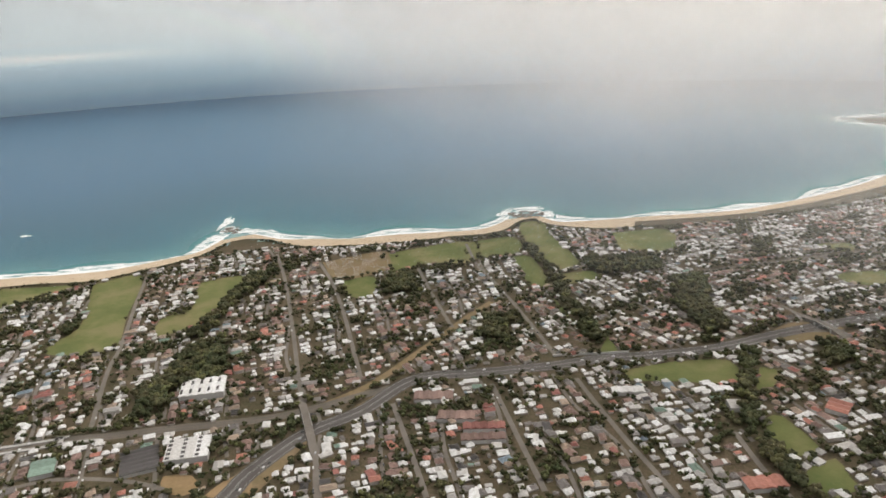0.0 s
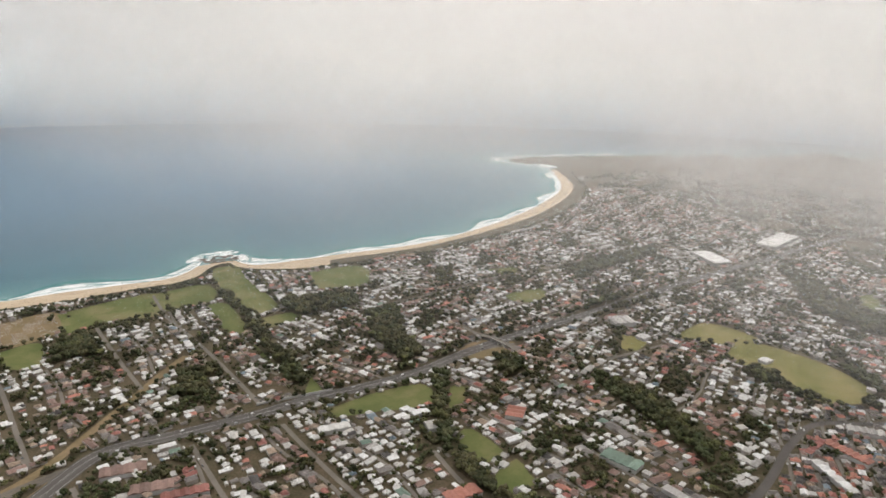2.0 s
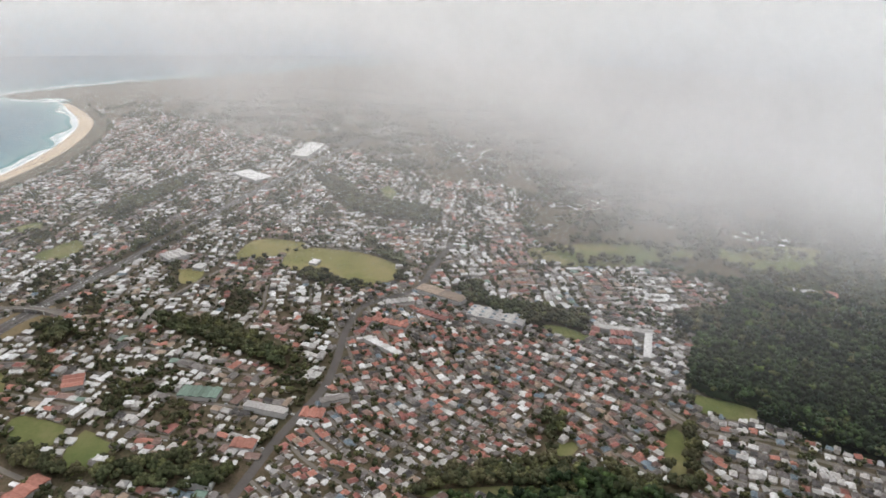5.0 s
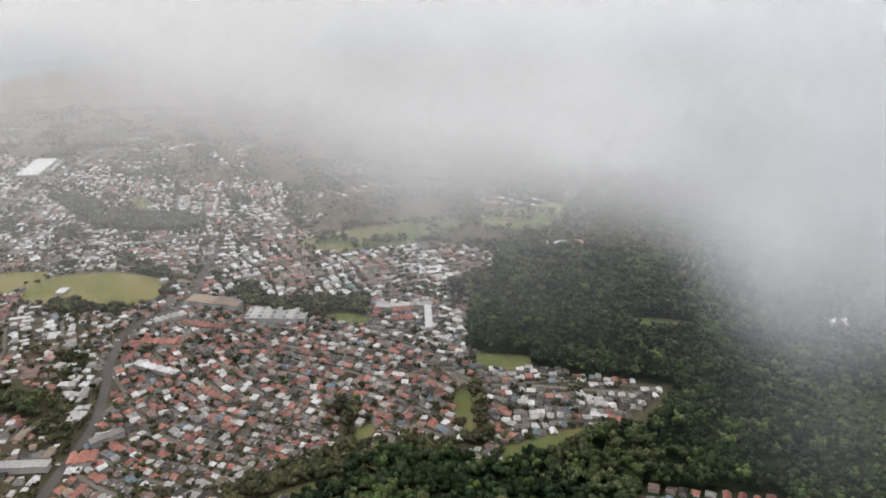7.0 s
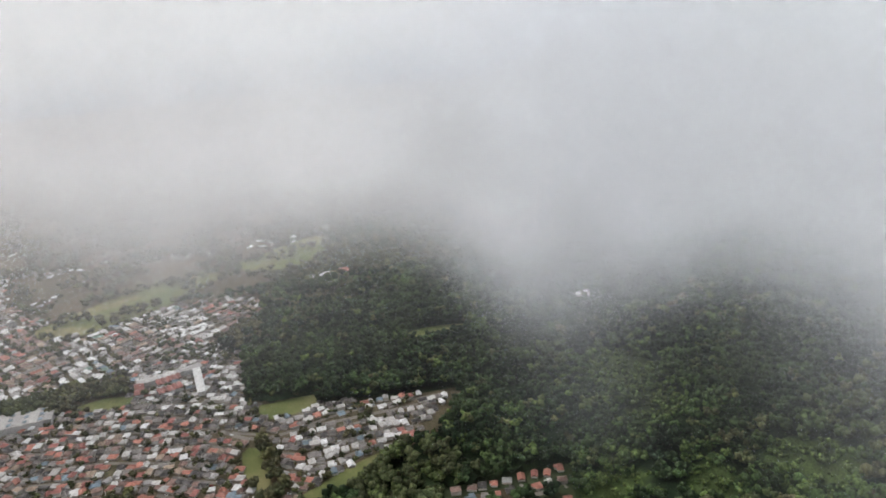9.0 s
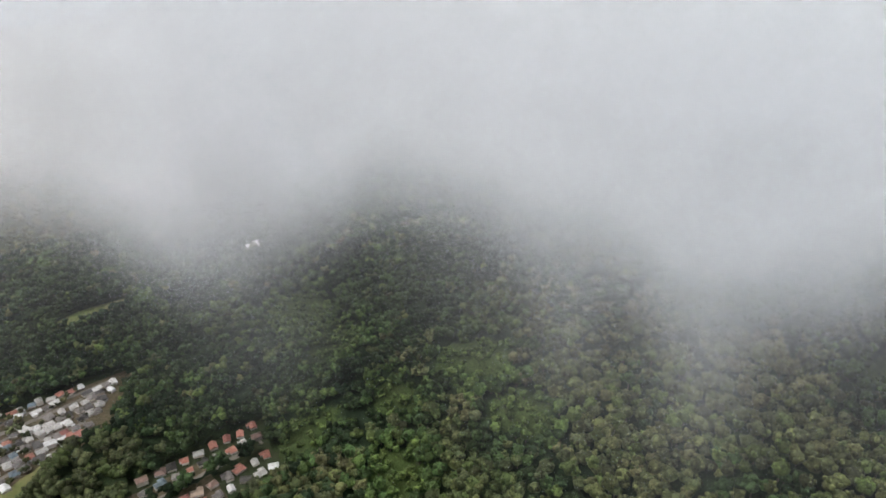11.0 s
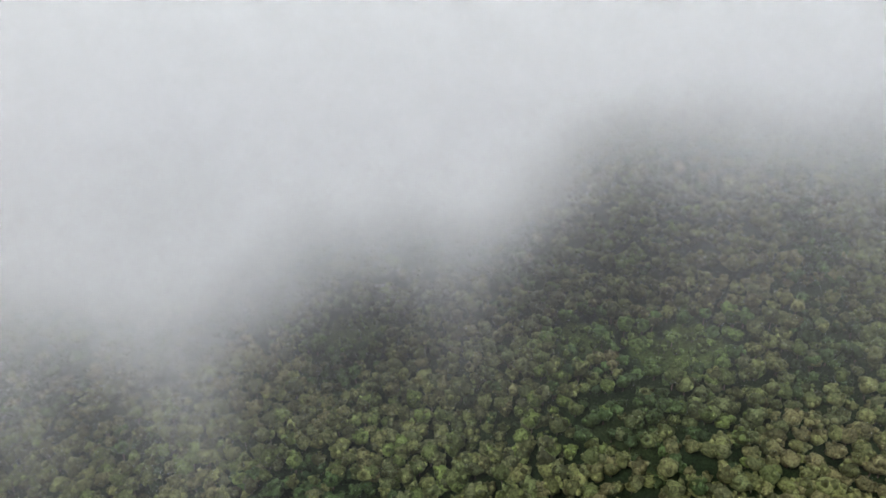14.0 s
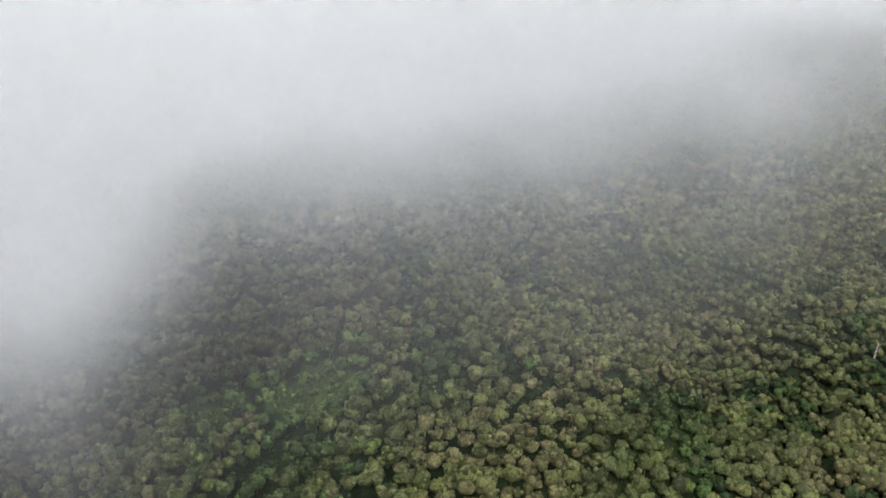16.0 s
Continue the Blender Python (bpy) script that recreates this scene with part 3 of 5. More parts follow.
street([(1035, 64), (1013, 34), (964, 0)], 9, DRYGRASS, "verge", 0.3, "grassy track between a wood and houses")
street([(575, -135), (579, -200), (583, -268)])


WOODS.append([(-121, 1233), (-78, 1243), (-58, 1144), (-134, 1138)])
WOODS.append([(-400, 1261), (-350, 1287), (-347, 1226), (-380, 1148), (-389, 1076), (-391, 1021), (-390, 990), (-466, 977), (-416, 1013)])
WOODS.append([(-414, 954), (-363, 988), (-332, 912), (-325, 861), (-387, 835), (-384, 765), (-418, 761), (-437, 824), (-411, 900)])
WOODS.append([(148, 1424), (171, 1365), (193, 1202), (210, 1094), (225, 961), (207, 898), (196, 944), (181, 1121), (150, 1332)])
WOODS.append([(402, 1181), (462, 1175), (426, 1050), (421, 965), (382, 930), (363, 1056)])
WOODS.append([(246, 1288), (402, 1288), (390, 1211), (270, 1194)])
WOODS.append([(409, 891), (429, 873), (386, 798), (370, 744), (356, 697), (353, 633), (367, 613), (344, 576), (333, 614), (340, 721)])
WOODS.append([(52, 1038), (98, 1034), (80, 935), (30, 957)])
WOODS.append([(-653, 1042), (-595, 1070), (-569, 1004), (-621, 998)])
WOODS.append([(536, 277), (625, 172), (651, 92), (653, 44), (633, 40), (505, 260)])
WOODS.append([(709, 207), (715, 173), (668, 168), (644, 140), (625, 172)])
WOODS.append([(346, 689), (368, 580), (433, 505), (443, 434), (421, 421), (376, 506), (330, 662)])
WOODS.append([(984, 470), (1021, 434), (964, 397), (994, 234), (939, 217), (911, 297), (930, 411)])
WOODS.append([(906, 719), (909, 598), (885, 590), (862, 704)])
WOODS.append([(1037, 649), (1059, 611), (985, 557), (1006, 591)])
WOODS.append([(752, 67), (787, 31), (653, 10), (644, 43)])
WOODS.append([(773, 1031), (839, 1060), (923, 1078), (1010, 1075), (975, 1031), (873, 1008), (788, 984)])
WOODS.append([(939, 1267), (1063, 1309), (1243, 1346), (1196, 1286), (1036, 1240), (910, 1204)])
WOODS.append([(1395, 1095), (1411, 1016), (1314, 865), (1315, 670), (1248, 634), (1219, 743), (1210, 840)])
WOODS.append([(529, 911), (558, 890), (549, 846), (521, 824), (501, 856)])
WOODS.append([(938, 703), (984, 583), (953, 541), (915, 608), (907, 680)])
WOODS.append([(1067, 118), (1182, 12), (1171, -49), (1085, -53), (1012, 66)])
WOODS.append([(644, 795), (682, 665), (649, 537), (615, 523), (626, 615), (619, 750)])
SPUR_TOWN = [(634, -8), (684, -72), (715, -168), (794, -215), (816, -178), (812, -25), (800, 40), (640, 60)]
BLOCKS = []
BLOCKS.append([(-386, 797), (-361, 845), (-322, 855), (-310, 809)])
BLOCKS.append([(-352, 703), (-297, 711), (-288, 672), (-330, 661)])
BLOCKS.append([(-402, 692), (-352, 694), (-339, 651), (-378, 646)])
BLOCKS.append([(331, 785), (354, 786), (353, 775), (327, 774)])
BLOCKS.append([(333, 752), (355, 756), (351, 735), (334, 731)])
BLOCKS.append([(186, 780), (214, 792), (244, 793), (240, 777)])
BLOCKS.append([(1508, 1258), (1653, 1301), (1689, 1269), (1521, 1200)])
BLOCKS.append([(1281, 1249), (1331, 1254), (1314, 1158), (1259, 1153)])
BLOCKS.append([(925, 729), (945, 732), (944, 716), (924, 714)])
BLOCKS.append([(782, 940), (815, 965), (848, 962), (831, 924)])
BLOCKS.append([(795, 882), (814, 886), (822, 870), (802, 863)])
BLOCKS.append([(528, 514), (538, 515), (552, 464), (538, 459)])
BLOCKS.append([(880, 390), (921, 402), (927, 310), (894, 303)])
BLOCKS.append([(924, 510), (951, 505), (941, 421), (917, 419)])
BLOCKS.append([(898, 127), (973, 140), (976, 131), (904, 115)])
BLOCKS.append([(965, -439), (973, -469), (959, -473), (950, -450)])
BLOCKS.append([(1123, -32), (1133, -71), (1118, -78), (1103, -41)])
BLOCKS.append([(1278, -36), (1293, -86), (1274, -88), (1264, -41)])
BLOCKS.append([(961, 215), (994, 129), (973, 129), (952, 213)])
BLOCKS.append([(756, 505), (804, 519), (799, 508), (750, 494)])
BLOCKS.append([(807, 515), (814, 454), (799, 450), (793, 510)])
BLOCKS.append([(754, 489), (737, 421), (725, 419), (740, 485)])
BLOCKS.append([(869, 467), (863, 415), (848, 411), (853, 463)])
BLOCKS.append([(865, 527), (898, 495), (884, 486), (851, 518)])
BLOCKS.append([(501, 608), (529, 598), (549, 557), (521, 558)])
BLOCKS.append([(586, 449), (613, 425), (609, 414), (581, 436)])

BLOCKS.append([(-484, 647), (-494, 677), (-467, 677), (-454, 648)])
BLOCKS.append([(284, 582), (302, 605), (338, 606), (334, 588)])
BLOCKS.append([(443, 728), (464, 750), (483, 735), (464, 712)])
BLOCKS.append([(392, 476), (413, 473), (422, 446), (408, 446)])
BLOCKS.append([(464, 474), (479, 480), (489, 457), (474, 447)])
BLOCKS.append([(547, 444), (564, 454), (574, 428), (557, 417)])
BLOCKS.append([(913, 178), (929, 182), (942, 152), (926, 148)])
BLOCKS.append([(920, 211), (958, 216), (958, 204), (927, 198)])
BLOCKS.append([(1277, -98), (1302, -96), (1307, -118), (1277, -114)])
BLOCKS.append([(-58, 778), (-55, 799), (-7, 796), (-4, 777)])
BLOCKS.append([(-29, 732), (-25, 751), (21, 747), (21, 729)])
BLOCKS.append([(1, 684), (3, 700), (56, 699), (54, 687)])
BLOCKS.append([(4, 708), (6, 723), (57, 721), (56, 708)])
BLOCKS.append([(940, 184), (957, 188), (968, 156), (953, 153)])

# ---- houses ----
def house_geo(L, W, h, rise, hip, over=0.6, ell=0.0):
    """Walls and roof of a house L by W metres, ridge along x; ell: length of a wing towards -y."""
    x, y = L / 2, W / 2
    wv = [(-x, -y, -1.5), (x, -y, -1.5), (x, y, -1.5), (-x, y, -1.5), (-x, -y, h), (x, -y, h), (x, y, h), (-x, y, h)]
    wf = [(0, 1, 5, 4), (1, 2, 6, 5), (2, 3, 7, 6), (3, 0, 4, 7)]
    a, b, r = x + over, y + over, x + over - hip
    e = h - 0.15
    rv = [(-a, -b, e), (a, -b, e), (a, b, e), (-a, b, e), (-r, 0, h + rise), (r, 0, h + rise)]
    rf = [(0, 1, 5, 4), (2, 3, 4, 5), (1, 2, 5), (3, 0, 4), (3, 2, 1, 0)]
    if ell:
        c, s = -x + W * 0.42, W * 0.36
        k = len(wv)
        wv += [(c - s, -y - ell, -1.5), (c + s, -y - ell, -1.5), (c + s, -y, -1.5), (c - s, -y, -1.5), (c - s, -y - ell, h), (c + s, -y - ell, h), (c + s, -y, h), (c - s, -y, h)]
        wf += [(k, k + 1, k + 5, k + 4), (k + 1, k + 2, k + 6, k + 5), (k + 3, k, k + 4, k + 7)]
        k = len(rv)
        t, q = s + over, rise * 0.85
        rv += [(c - t, -y - ell - over, e), (c + t, -y - ell - over, e), (c + t, -y * 0.3, e + 0.3), (c - t, -y * 0.3, e + 0.3), (c, -y - ell - over + hip * 0.6, e + q), (c, -0.1, e + q)]
        rf += [(k, k + 1, k + 4), (k + 1, k + 2, k + 5, k + 4), (k + 3, k, k + 4, k + 5), (k, k + 3, k + 2, k + 1)]
    return np.array(wv), wf, np.array(rv), rf


SHAPES = [(12, 9.6, 2.8, 2.2, 4.6, 0), (11.2, 8.4, 2.9, 1.9, 0.0, 0), (12.8, 8.4, 2.8, 1.9, 4.0, 3.6), (10.4, 9.6, 3.0, 2.2, 4.6, 0), (12, 8.8, 5.3, 1.9, 4.2, 0), (12.8, 8, 2.9, 1.1, 0.0, 3.2), (10, 8, 2.8, 1.8, 3.8, 2.8)]
GEO = [house_geo(L, W, h, rise, hip, ell=ell) for L, W, h, rise, hip, ell in SHAPES]

# districts: middle of each, direction of its streets in degrees, distance between streets, roofs, house spacing
DISTRICTS = [
    (-700, 1000, 105, 78, MIXED, 15), (-380, 1050, 105, 76, MIXED, 15), (-180, 1000, 106, 80, MIXED, 15), (0, 1150, 104, 78, MIXED, 15), (-20, 680, 102, 74, MIXED, 15), (180, 640, 102, 74, MIXED, 15),
    (-480, 800, 108, 78, MIXED, 15), (330, 1050, 118, 76, MIXED, 16), (600, 1400, 12, 70, MIXED, 14), (320, 1440, 95, 70, MIXED, 14), (600, 1080, 20, 76, MIXED, 15), (480, 760, 110, 72, MIXED, 15), (720, 760, 25, 74, MIXED, 15),
    (600, 560, 100, 72, MIXED, 15), (1050, 1450, 15, 70, MIXED, 14), (1350, 1750, 30, 70, TILED, 14), (1050, 1150, 15, 76, MIXED, 16), (1150, 760, 110, 72, MIXED, 15), (1450, 900, 20, 78, MIXED, 15),
    (600, 300, 72, 30, ESTATE, 11.6), (720, 400, 50, 30, ESTATE, 11.6), (780, 200, 80, 30, ESTATE, 11.6), (700, 80, 65, 30, ESTATE, 11.6), (900, 110, 75, 30, SPUR, 12.2), (760, -90, 95, 29, SPUR, 12.2), (1150, 350, 35, 37, MIXED, 13), (1150, 120, 120, 37, MIXED, 13), (1400, 700, 30, 62, MIXED, 14),
]
cen = np.array([d[:2] for d in DISTRICTS], float)


def blocked(p, gap):
    """Points that lie on a street, a field, in a wood, on the beach or in the sea."""
    bad = np.zeros(len(p), bool)
    for line, w in LINES:
        bad |= near_line(p, line) < w / 2 + gap
    for ring in LAWNS:
        bad |= inside(p, ring)
    for ring in WOODS:
        bad |= inside(p, ring)
    return bad | inside(p, SEA_SIDE) | inside(p, SAND_SIDE) | (near_line(p, DUNE) < 16) | (near_line(p, COAST) < 50)


def wave(u, k):
    return 9 * np.sin(u / 85 + k) + 4 * np.sin(u / 31 + 2 * k)


lots, lanes = [], []
for k, (cx, cy, ang, pitch, pal, gap) in enumerate(DISTRICTS):
    ca, sa = math.cos(radians(ang)), math.sin(radians(ang))
    for row in range(-11, 12):
        v0 = row * pitch
        # the lane itself, in short pieces
        us = np.arange(-520, 521, 13.0)
        v1 = v0 + wave(us, k)
        c = np.stack([cx + us * ca - v1 * sa, cy + us * sa + v1 * ca], 1)
        ok = (np.argmin(np.hypot(c[:, None, 0] - cen[:, 0], c[:, None, 1] - cen[:, 1]), 1) == k) & inside(c, TOWN) & ~blocked(c, -3)
        for i in np.flatnonzero(ok[:-1] & ok[1:]):
            lanes.append((c[i], c[i + 1], 5.0))
        for side in (-1, 1):
            us = np.arange(-520, 521, gap * 0.82) + rng.uniform(-2, 2)
            us = us + rng.uniform(-2.2, 2.2, len(us))
            for tier in (0, 1, 2) if pitch > 60 else (0,):
                vs = v0 + side * (((11.5 if pitch > 60 else 8.6) if tier == 0 else pitch / 2 - 8 if tier == 1 else 23) + rng.uniform(-2.6, 2.6, len(us))) + wave(us, k)
                c = np.stack([cx + us * ca - vs * sa, cy + us * sa + vs * ca], 1)
                own = np.argmin(np.hypot(c[:, None, 0] - cen[:, 0], c[:, None, 1] - cen[:, 1]), 1) == k
                own &= (us % 190 > 11) if tier == 0 else rng.random(len(us)) < (0.78 if tier == 1 else 0.5)
                for q in c[own]:
                    lots.append((*q, radians(ang) + (math.pi / 2 if rng.random() < 0.5 else 0) + (math.pi if side > 0 else 0) + rng.normal(0, 0.14), k, tier))
lots = np.array(lots)
lots = lots[inside(lots[:, :2], TOWN) & ~blocked(lots[:, :2], 5)]
for ring in BLOCKS:
    lots = lots[~inside(lots[:, :2], ring)]
# groves and gardens break up the older suburb
mixed = np.array([DISTRICTS[int(k)][4] is MIXED for k in lots[:, 3]])
lots = lots[~mixed | ((lots[:, 0] > 950) & (lots[:, 1] < 520)) | (mottle(lots[:, :2], 55, 5) > -0.74 + rng.uniform(-0.2, 0.2, len(lots)))]
# houses that fill the gaps left in the estates
ESTATE_SIDE = [(540, 330), (600, 150), (640, -30), (740, -230), (840, -60), (980, 110), (900, 330), (760, 500), (640, 420)]
more = []
for q in np.stack(np.meshgrid(np.arange(540, 990, 6.0), np.arange(-230, 500, 6.0)), 2).reshape(-1, 2) + rng.uniform(-1.5, 1.5, (75 * 122, 2)):
    k = int(np.argmin(np.hypot(*(cen - q).T)))
    have = lots[:, :2] if not more else np.vstack([lots[:, :2], np.array(more)[:, :2]])
    if np.hypot(*(have - q).T).min() > 10.2:
        more.append((*q, radians(DISTRICTS[k][2]) + (math.pi / 2 if rng.random() < 0.5 else 0) + rng.normal(0, 0.2), k, 0))
more = np.array(more)
ok = inside(more[:, :2], TOWN) & inside(more[:, :2], ESTATE_SIDE) & ~blocked(more[:, :2], 4.5)
for ring in BLOCKS:
    ok &= ~inside(more[:, :2], ring)
lots = np.vstack([lots, more[ok]])
# houses of their own under the wooded slope
lots = np.vstack([lots, [(543 + 16.5 * j + rng.uniform(-2, 2), -146 - 14 * i - 3 * j + rng.uniform(-2, 2), 1.4 + rng.normal(0, 0.2) + 1.57 * (rng.random() < 0.4), 22, 0) for i in range(9) for j in range(5) if j != 2]])

lv = np.array([[(*(a + (b - a) * s + np.array([-(b - a)[1], (b - a)[0]]) / np.hypot(*(b - a)) * w * 0.5 * e), 0.0) for s, e in ((0, 1), (0, -1), (1, -1), (1, 1))] for a, b, w in lanes]).reshape(-1, 3)
lv[:, 2] = hill(lv[:, 0], lv[:, 1]) + 0.2
tagged(new("road", mesh_of("road", lv, np.arange(len(lv)).reshape(-1, 4), ASPHALT)), "narrow grey suburban streets between rows of houses", "road", kind="structure")

order = np.argsort(np.hypot(lots[:, 0] - 330, lots[:, 1] - 130))
lots = lots[order]
NEAR = 300
picks = []
hue = mottle(lots[:, :2], 80, 9)
for q, w in zip(lots, hue):
    pal = DISTRICTS[int(q[3])][4]
    if pal is MIXED:
        pal = PALE if w > 0.22 else TILED if w < -0.22 else MIXED
    names, weights = zip(*pal)
    picks.append((names[rng.choice(len(names), p=np.array(weights) / sum(weights))], int(rng.integers(len(SHAPES))) if q[4] == 0 else -1))

# the nearest houses, each a thing of its own
proto = {}
COLOUR_WORDS = {"white": "white metal", "pale_grey": "pale grey metal", "grey": "grey tiled", "charcoal": "dark charcoal", "terracotta": "orange terracotta tiled", "red": "red tiled", "brown": "brown tiled", "tan": "tan tiled", "blue": "blue metal", "green": "pale green metal"}


def house_proto(col, s):
    wv, wf, rv, rf = GEO[s]
    L, W, h, rise, hip, ell = SHAPES[s]
    root = new("house")
    root.empty_display_size = 3
    tagged(root, f"{'two-storey' if h > 4 else 'single-storey'} suburban house with a {COLOUR_WORDS[col]} {'hipped' if hip else 'gabled'} roof", "house", "suburban houses")
    part("body", mesh_of("body", wv, wf, WALLS), root)
    roof = part("roof", mesh_of("roof", rv, rf, ROOF_MATS[col]), root)
    r = L / 2 + 0.6 - hip
    v, f = ribbon([(-r, 0), (0, 0), (r, 0)], 0.45, 0)
    v[:, 2] = h + rise + 0.06
    cap = np.vstack([v, v + (0, 0, -0.25)])
    part("ridge_cap", mesh_of("ridge_cap", cap, [[0, 1, 4, 3], [1, 2, 5, 4], [3, 4, 10, 9], [4, 5, 11, 10], [1, 0, 6, 7], [2, 1, 7, 8]], ROOF_MATS[col]), roof)
    # carport or porch on the long side
    y = W / 2
    px = L * 0.2
    pv = [(px - 3, y, h - 0.5), (px + 3, y, h - 0.5), (px + 3, y + 3.4, h - 0.9), (px - 3, y + 3.4, h - 0.9)]
    pv += [(a, b, c - 0.15) for a, b, c in pv]
    porch = part("carport_roof", mesh_of("carport_roof", pv, [(0, 1, 2, 3), (7, 6, 5, 4), (0, 4, 5, 1), (1, 5, 6, 2), (2, 6, 7, 3), (3, 7, 4, 0)], ROOF_MATS["pale_grey"]), root)
    for sx in (-2.8, 2.8):
        b = bmesh.new()
        bmesh.ops.create_cube(b, size=1, matrix=Matrix.Translation((px + sx, y + 3.2, (h - 1.0) / 2 - 0.5)) @ Matrix.Diagonal((0.15, 0.15, h - 0.2, 1)))
        me = bpy.data.meshes.new("post")
        b.to_mesh(me)
        b.free()
        me.materials.append(CONCRETE)
        part("post", me, porch)
    return root


def house_pose(q):
    k = 1.0 if DISTRICTS[int(q[3])][4] is MIXED else 0.8
    return pose(q[0], q[1], float(hill(q[0], q[1])), 0, 0, math.degrees(q[2])) @ Matrix.Diagonal((k, k, k, 1))


for q, (col, s) in zip(lots[:NEAR], picks[:NEAR]):
    s = s if s >= 0 else 6
    if (col, s) in proto:
        copy_thing(proto[col, s], house_pose(q))
    else:
        proto[col, s] = house_proto(col, s)
        proto[col, s].matrix_basis = house_pose(q)

# the rest of the town, joined by the colour of the roof
pile = {}
SHED = house_geo(6, 4, 2.3, 0.5, 0.0, 0.25)
for q, (col, s) in zip(lots[NEAR:], picks[NEAR:]):
    if s < 0:
        geo, sc = (SHED, rng.uniform(0.8, 1.5)) if rng.random() < 0.45 else (GEO[6], rng.uniform(0.7, 0.9))
        col = "white" if rng.random() < 0.35 else col
    else:
        geo, sc = GEO[s], rng.uniform(0.72, 0.9) if DISTRICTS[int(q[3])][4] is not MIXED else rng.uniform(0.82, 1.1)
    wv, wf, rv, rf = geo
    c, sn = math.cos(q[2]) * sc, math.sin(q[2]) * sc
    longer = rng.uniform(1.25, 1.75) if s >= 0 and DISTRICTS[int(q[3])][4] is MIXED and rng.random() < 0.28 else 1.0
    z = float(hill(q[0], q[1]))
    for key, v, f in (("walls", wv, wf), (col, rv, rf)):
        V, F = pile.setdefault(key, ([], []))
        base = sum(len(a) for a in V) if not V else pile[key + "#"]
        pile[key + "#"] = base + len(v)
        V.append(np.stack([q[0] + v[:, 0] * longer * c - v[:, 1] * sn, q[1] + v[:, 0] * longer * sn + v[:, 1] * c, z + v[:, 2]], 1))
        F += [[i + base for i in face] for face in f]
for key in [k for k in pile if not k.endswith("#")]:
    V, F = pile[key]
    ob = new("distant_houses", mesh_of("distant_houses", np.vstack(V), F, WALLS if key == "walls" else ROOF_MATS[key]))
    tagged(ob, "walls of closely built suburban houses" if key == "walls" else f"{COLOUR_WORDS[key]} roofs of closely built suburban houses", "houses", kind="stuff")


# ---- large buildings ----
def box_part(name, mat, parent, cx, cy, cz, sx, sy, sz, label=""):
    b = bmesh.new()
    bmesh.ops.create_cube(b, size=1, matrix=Matrix.Translation((cx, cy, cz)) @ Matrix.Diagonal((sx, sy, sz, 1)))
    bmesh.ops.bevel(b, geom=b.edges[:], offset=min(sx, sy, sz) * 0.08, segments=1, affect="EDGES")
    me = bpy.data.meshes.new(name)
    b.to_mesh(me)
    b.free()
    me.materials.append(mat)
    return part(name, me, parent, label)


def hall(ring, height, roof, label, bays=2, rise=1.8, lights=0, name="warehouse", category="building", lamp_mat="charcoal"):
    """A large building over a four-cornered plan: walls, gabled roof bays with a ridge across the short side, roof lights."""
    q = np.asarray(ring, float)
    c = q.mean(0)
    e0, e1 = (q[1] + q[2] - q[0] - q[3]) / 2, (q[3] + q[2] - q[0] - q[1]) / 2
    if np.hypot(*e0) < np.hypot(*e1):
        e0, e1 = e1, e0
    L, ang = np.hypot(*e0), math.atan2(e0[1], e0[0])
    W = max(6.0, abs(e0[0] * e1[1] - e0[1] * e1[0]) / L)
    root = new(name)
    root.empty_display_size = 5
    root.matrix_basis = pose(c[0], c[1], float(hill(c[0], c[1])), 0, 0, math.degrees(ang))
    tagged(root, label, category, "large buildings")
    box_part("body", CONCRETE, root, 0, 0, height / 2 - 1, L - 0.8, W - 0.8, height + 2)
    n = bays
    for i in range(n):
        x0, x1 = -L / 2 + L * i / n, -L / 2 + L * (i + 1) / n
        xm, w = (x0 + x1) / 2, W / 2
        z = height
        v = [(x0, -w, z), (xm, -w, z + rise), (x1, -w, z), (x0, w, z), (xm, w, z + rise), (x1, w, z), (x0, -w, z - 0.4), (x1, -w, z - 0.4), (x0, w, z - 0.4), (x1, w, z - 0.4)]
        f = [(0, 1, 4, 3), (1, 2, 5, 4), (6, 7, 2, 1, 0), (3, 4, 5, 9, 8), (6, 0, 3, 8), (2, 7, 9, 5)]
        bay = part("roof", mesh_of("roof", v, f, ROOF_MATS[roof]), root)
        for j in range(lights):
            yy = -w + W * (j + 0.5) / lights
            box_part("roof_light", ROOF_MATS[lamp_mat], bay, xm - L / n * 0.25, yy, z + rise * 0.5 + 0.45, L / n * 0.26, W / lights * 0.42, 0.9)
    return root


hall(BLOCKS[0], 9, "white", "large white warehouse with dark roof lights beside a wood", 5, 1.2, 2)
hall(BLOCKS[1], 8, "white", "white retail hall with dark solar panels on its roof", 3, 0.6, 5)
hall(BLOCKS[2], 5, "charcoal", "dark solar-panelled car park roof", 6, 0.6, 0)
hall(BLOCKS[3], 6, "white", "white metal-roofed hall beside a sports field", 1, 1.5, 0)
hall(BLOCKS[4], 6, "pale_grey", "pale grey round-cornered hall by the creek", 1, 2, 0)
hall(BLOCKS[5], 6, "white", "row of white-roofed school buildings", 3, 1.5, 0)
hall(BLOCKS[6], 11, "white", "very large white warehouse by the motorway", 4, 1.5, 0)
hall(BLOCKS[7], 9, "white", "white factory hall by the motorway", 3, 1.5, 0)
hall(BLOCKS[8], 5, "white", "small white clubhouse standing on the sports field", 1, 1.2, 0)
hall(BLOCKS[9], 8, "pale_grey", "pale school hall with stepped roofs", 4, 2, 0)
hall(BLOCKS[10], 6, "white", "white flat-roofed hall beside a lawn", 1, 1, 0)
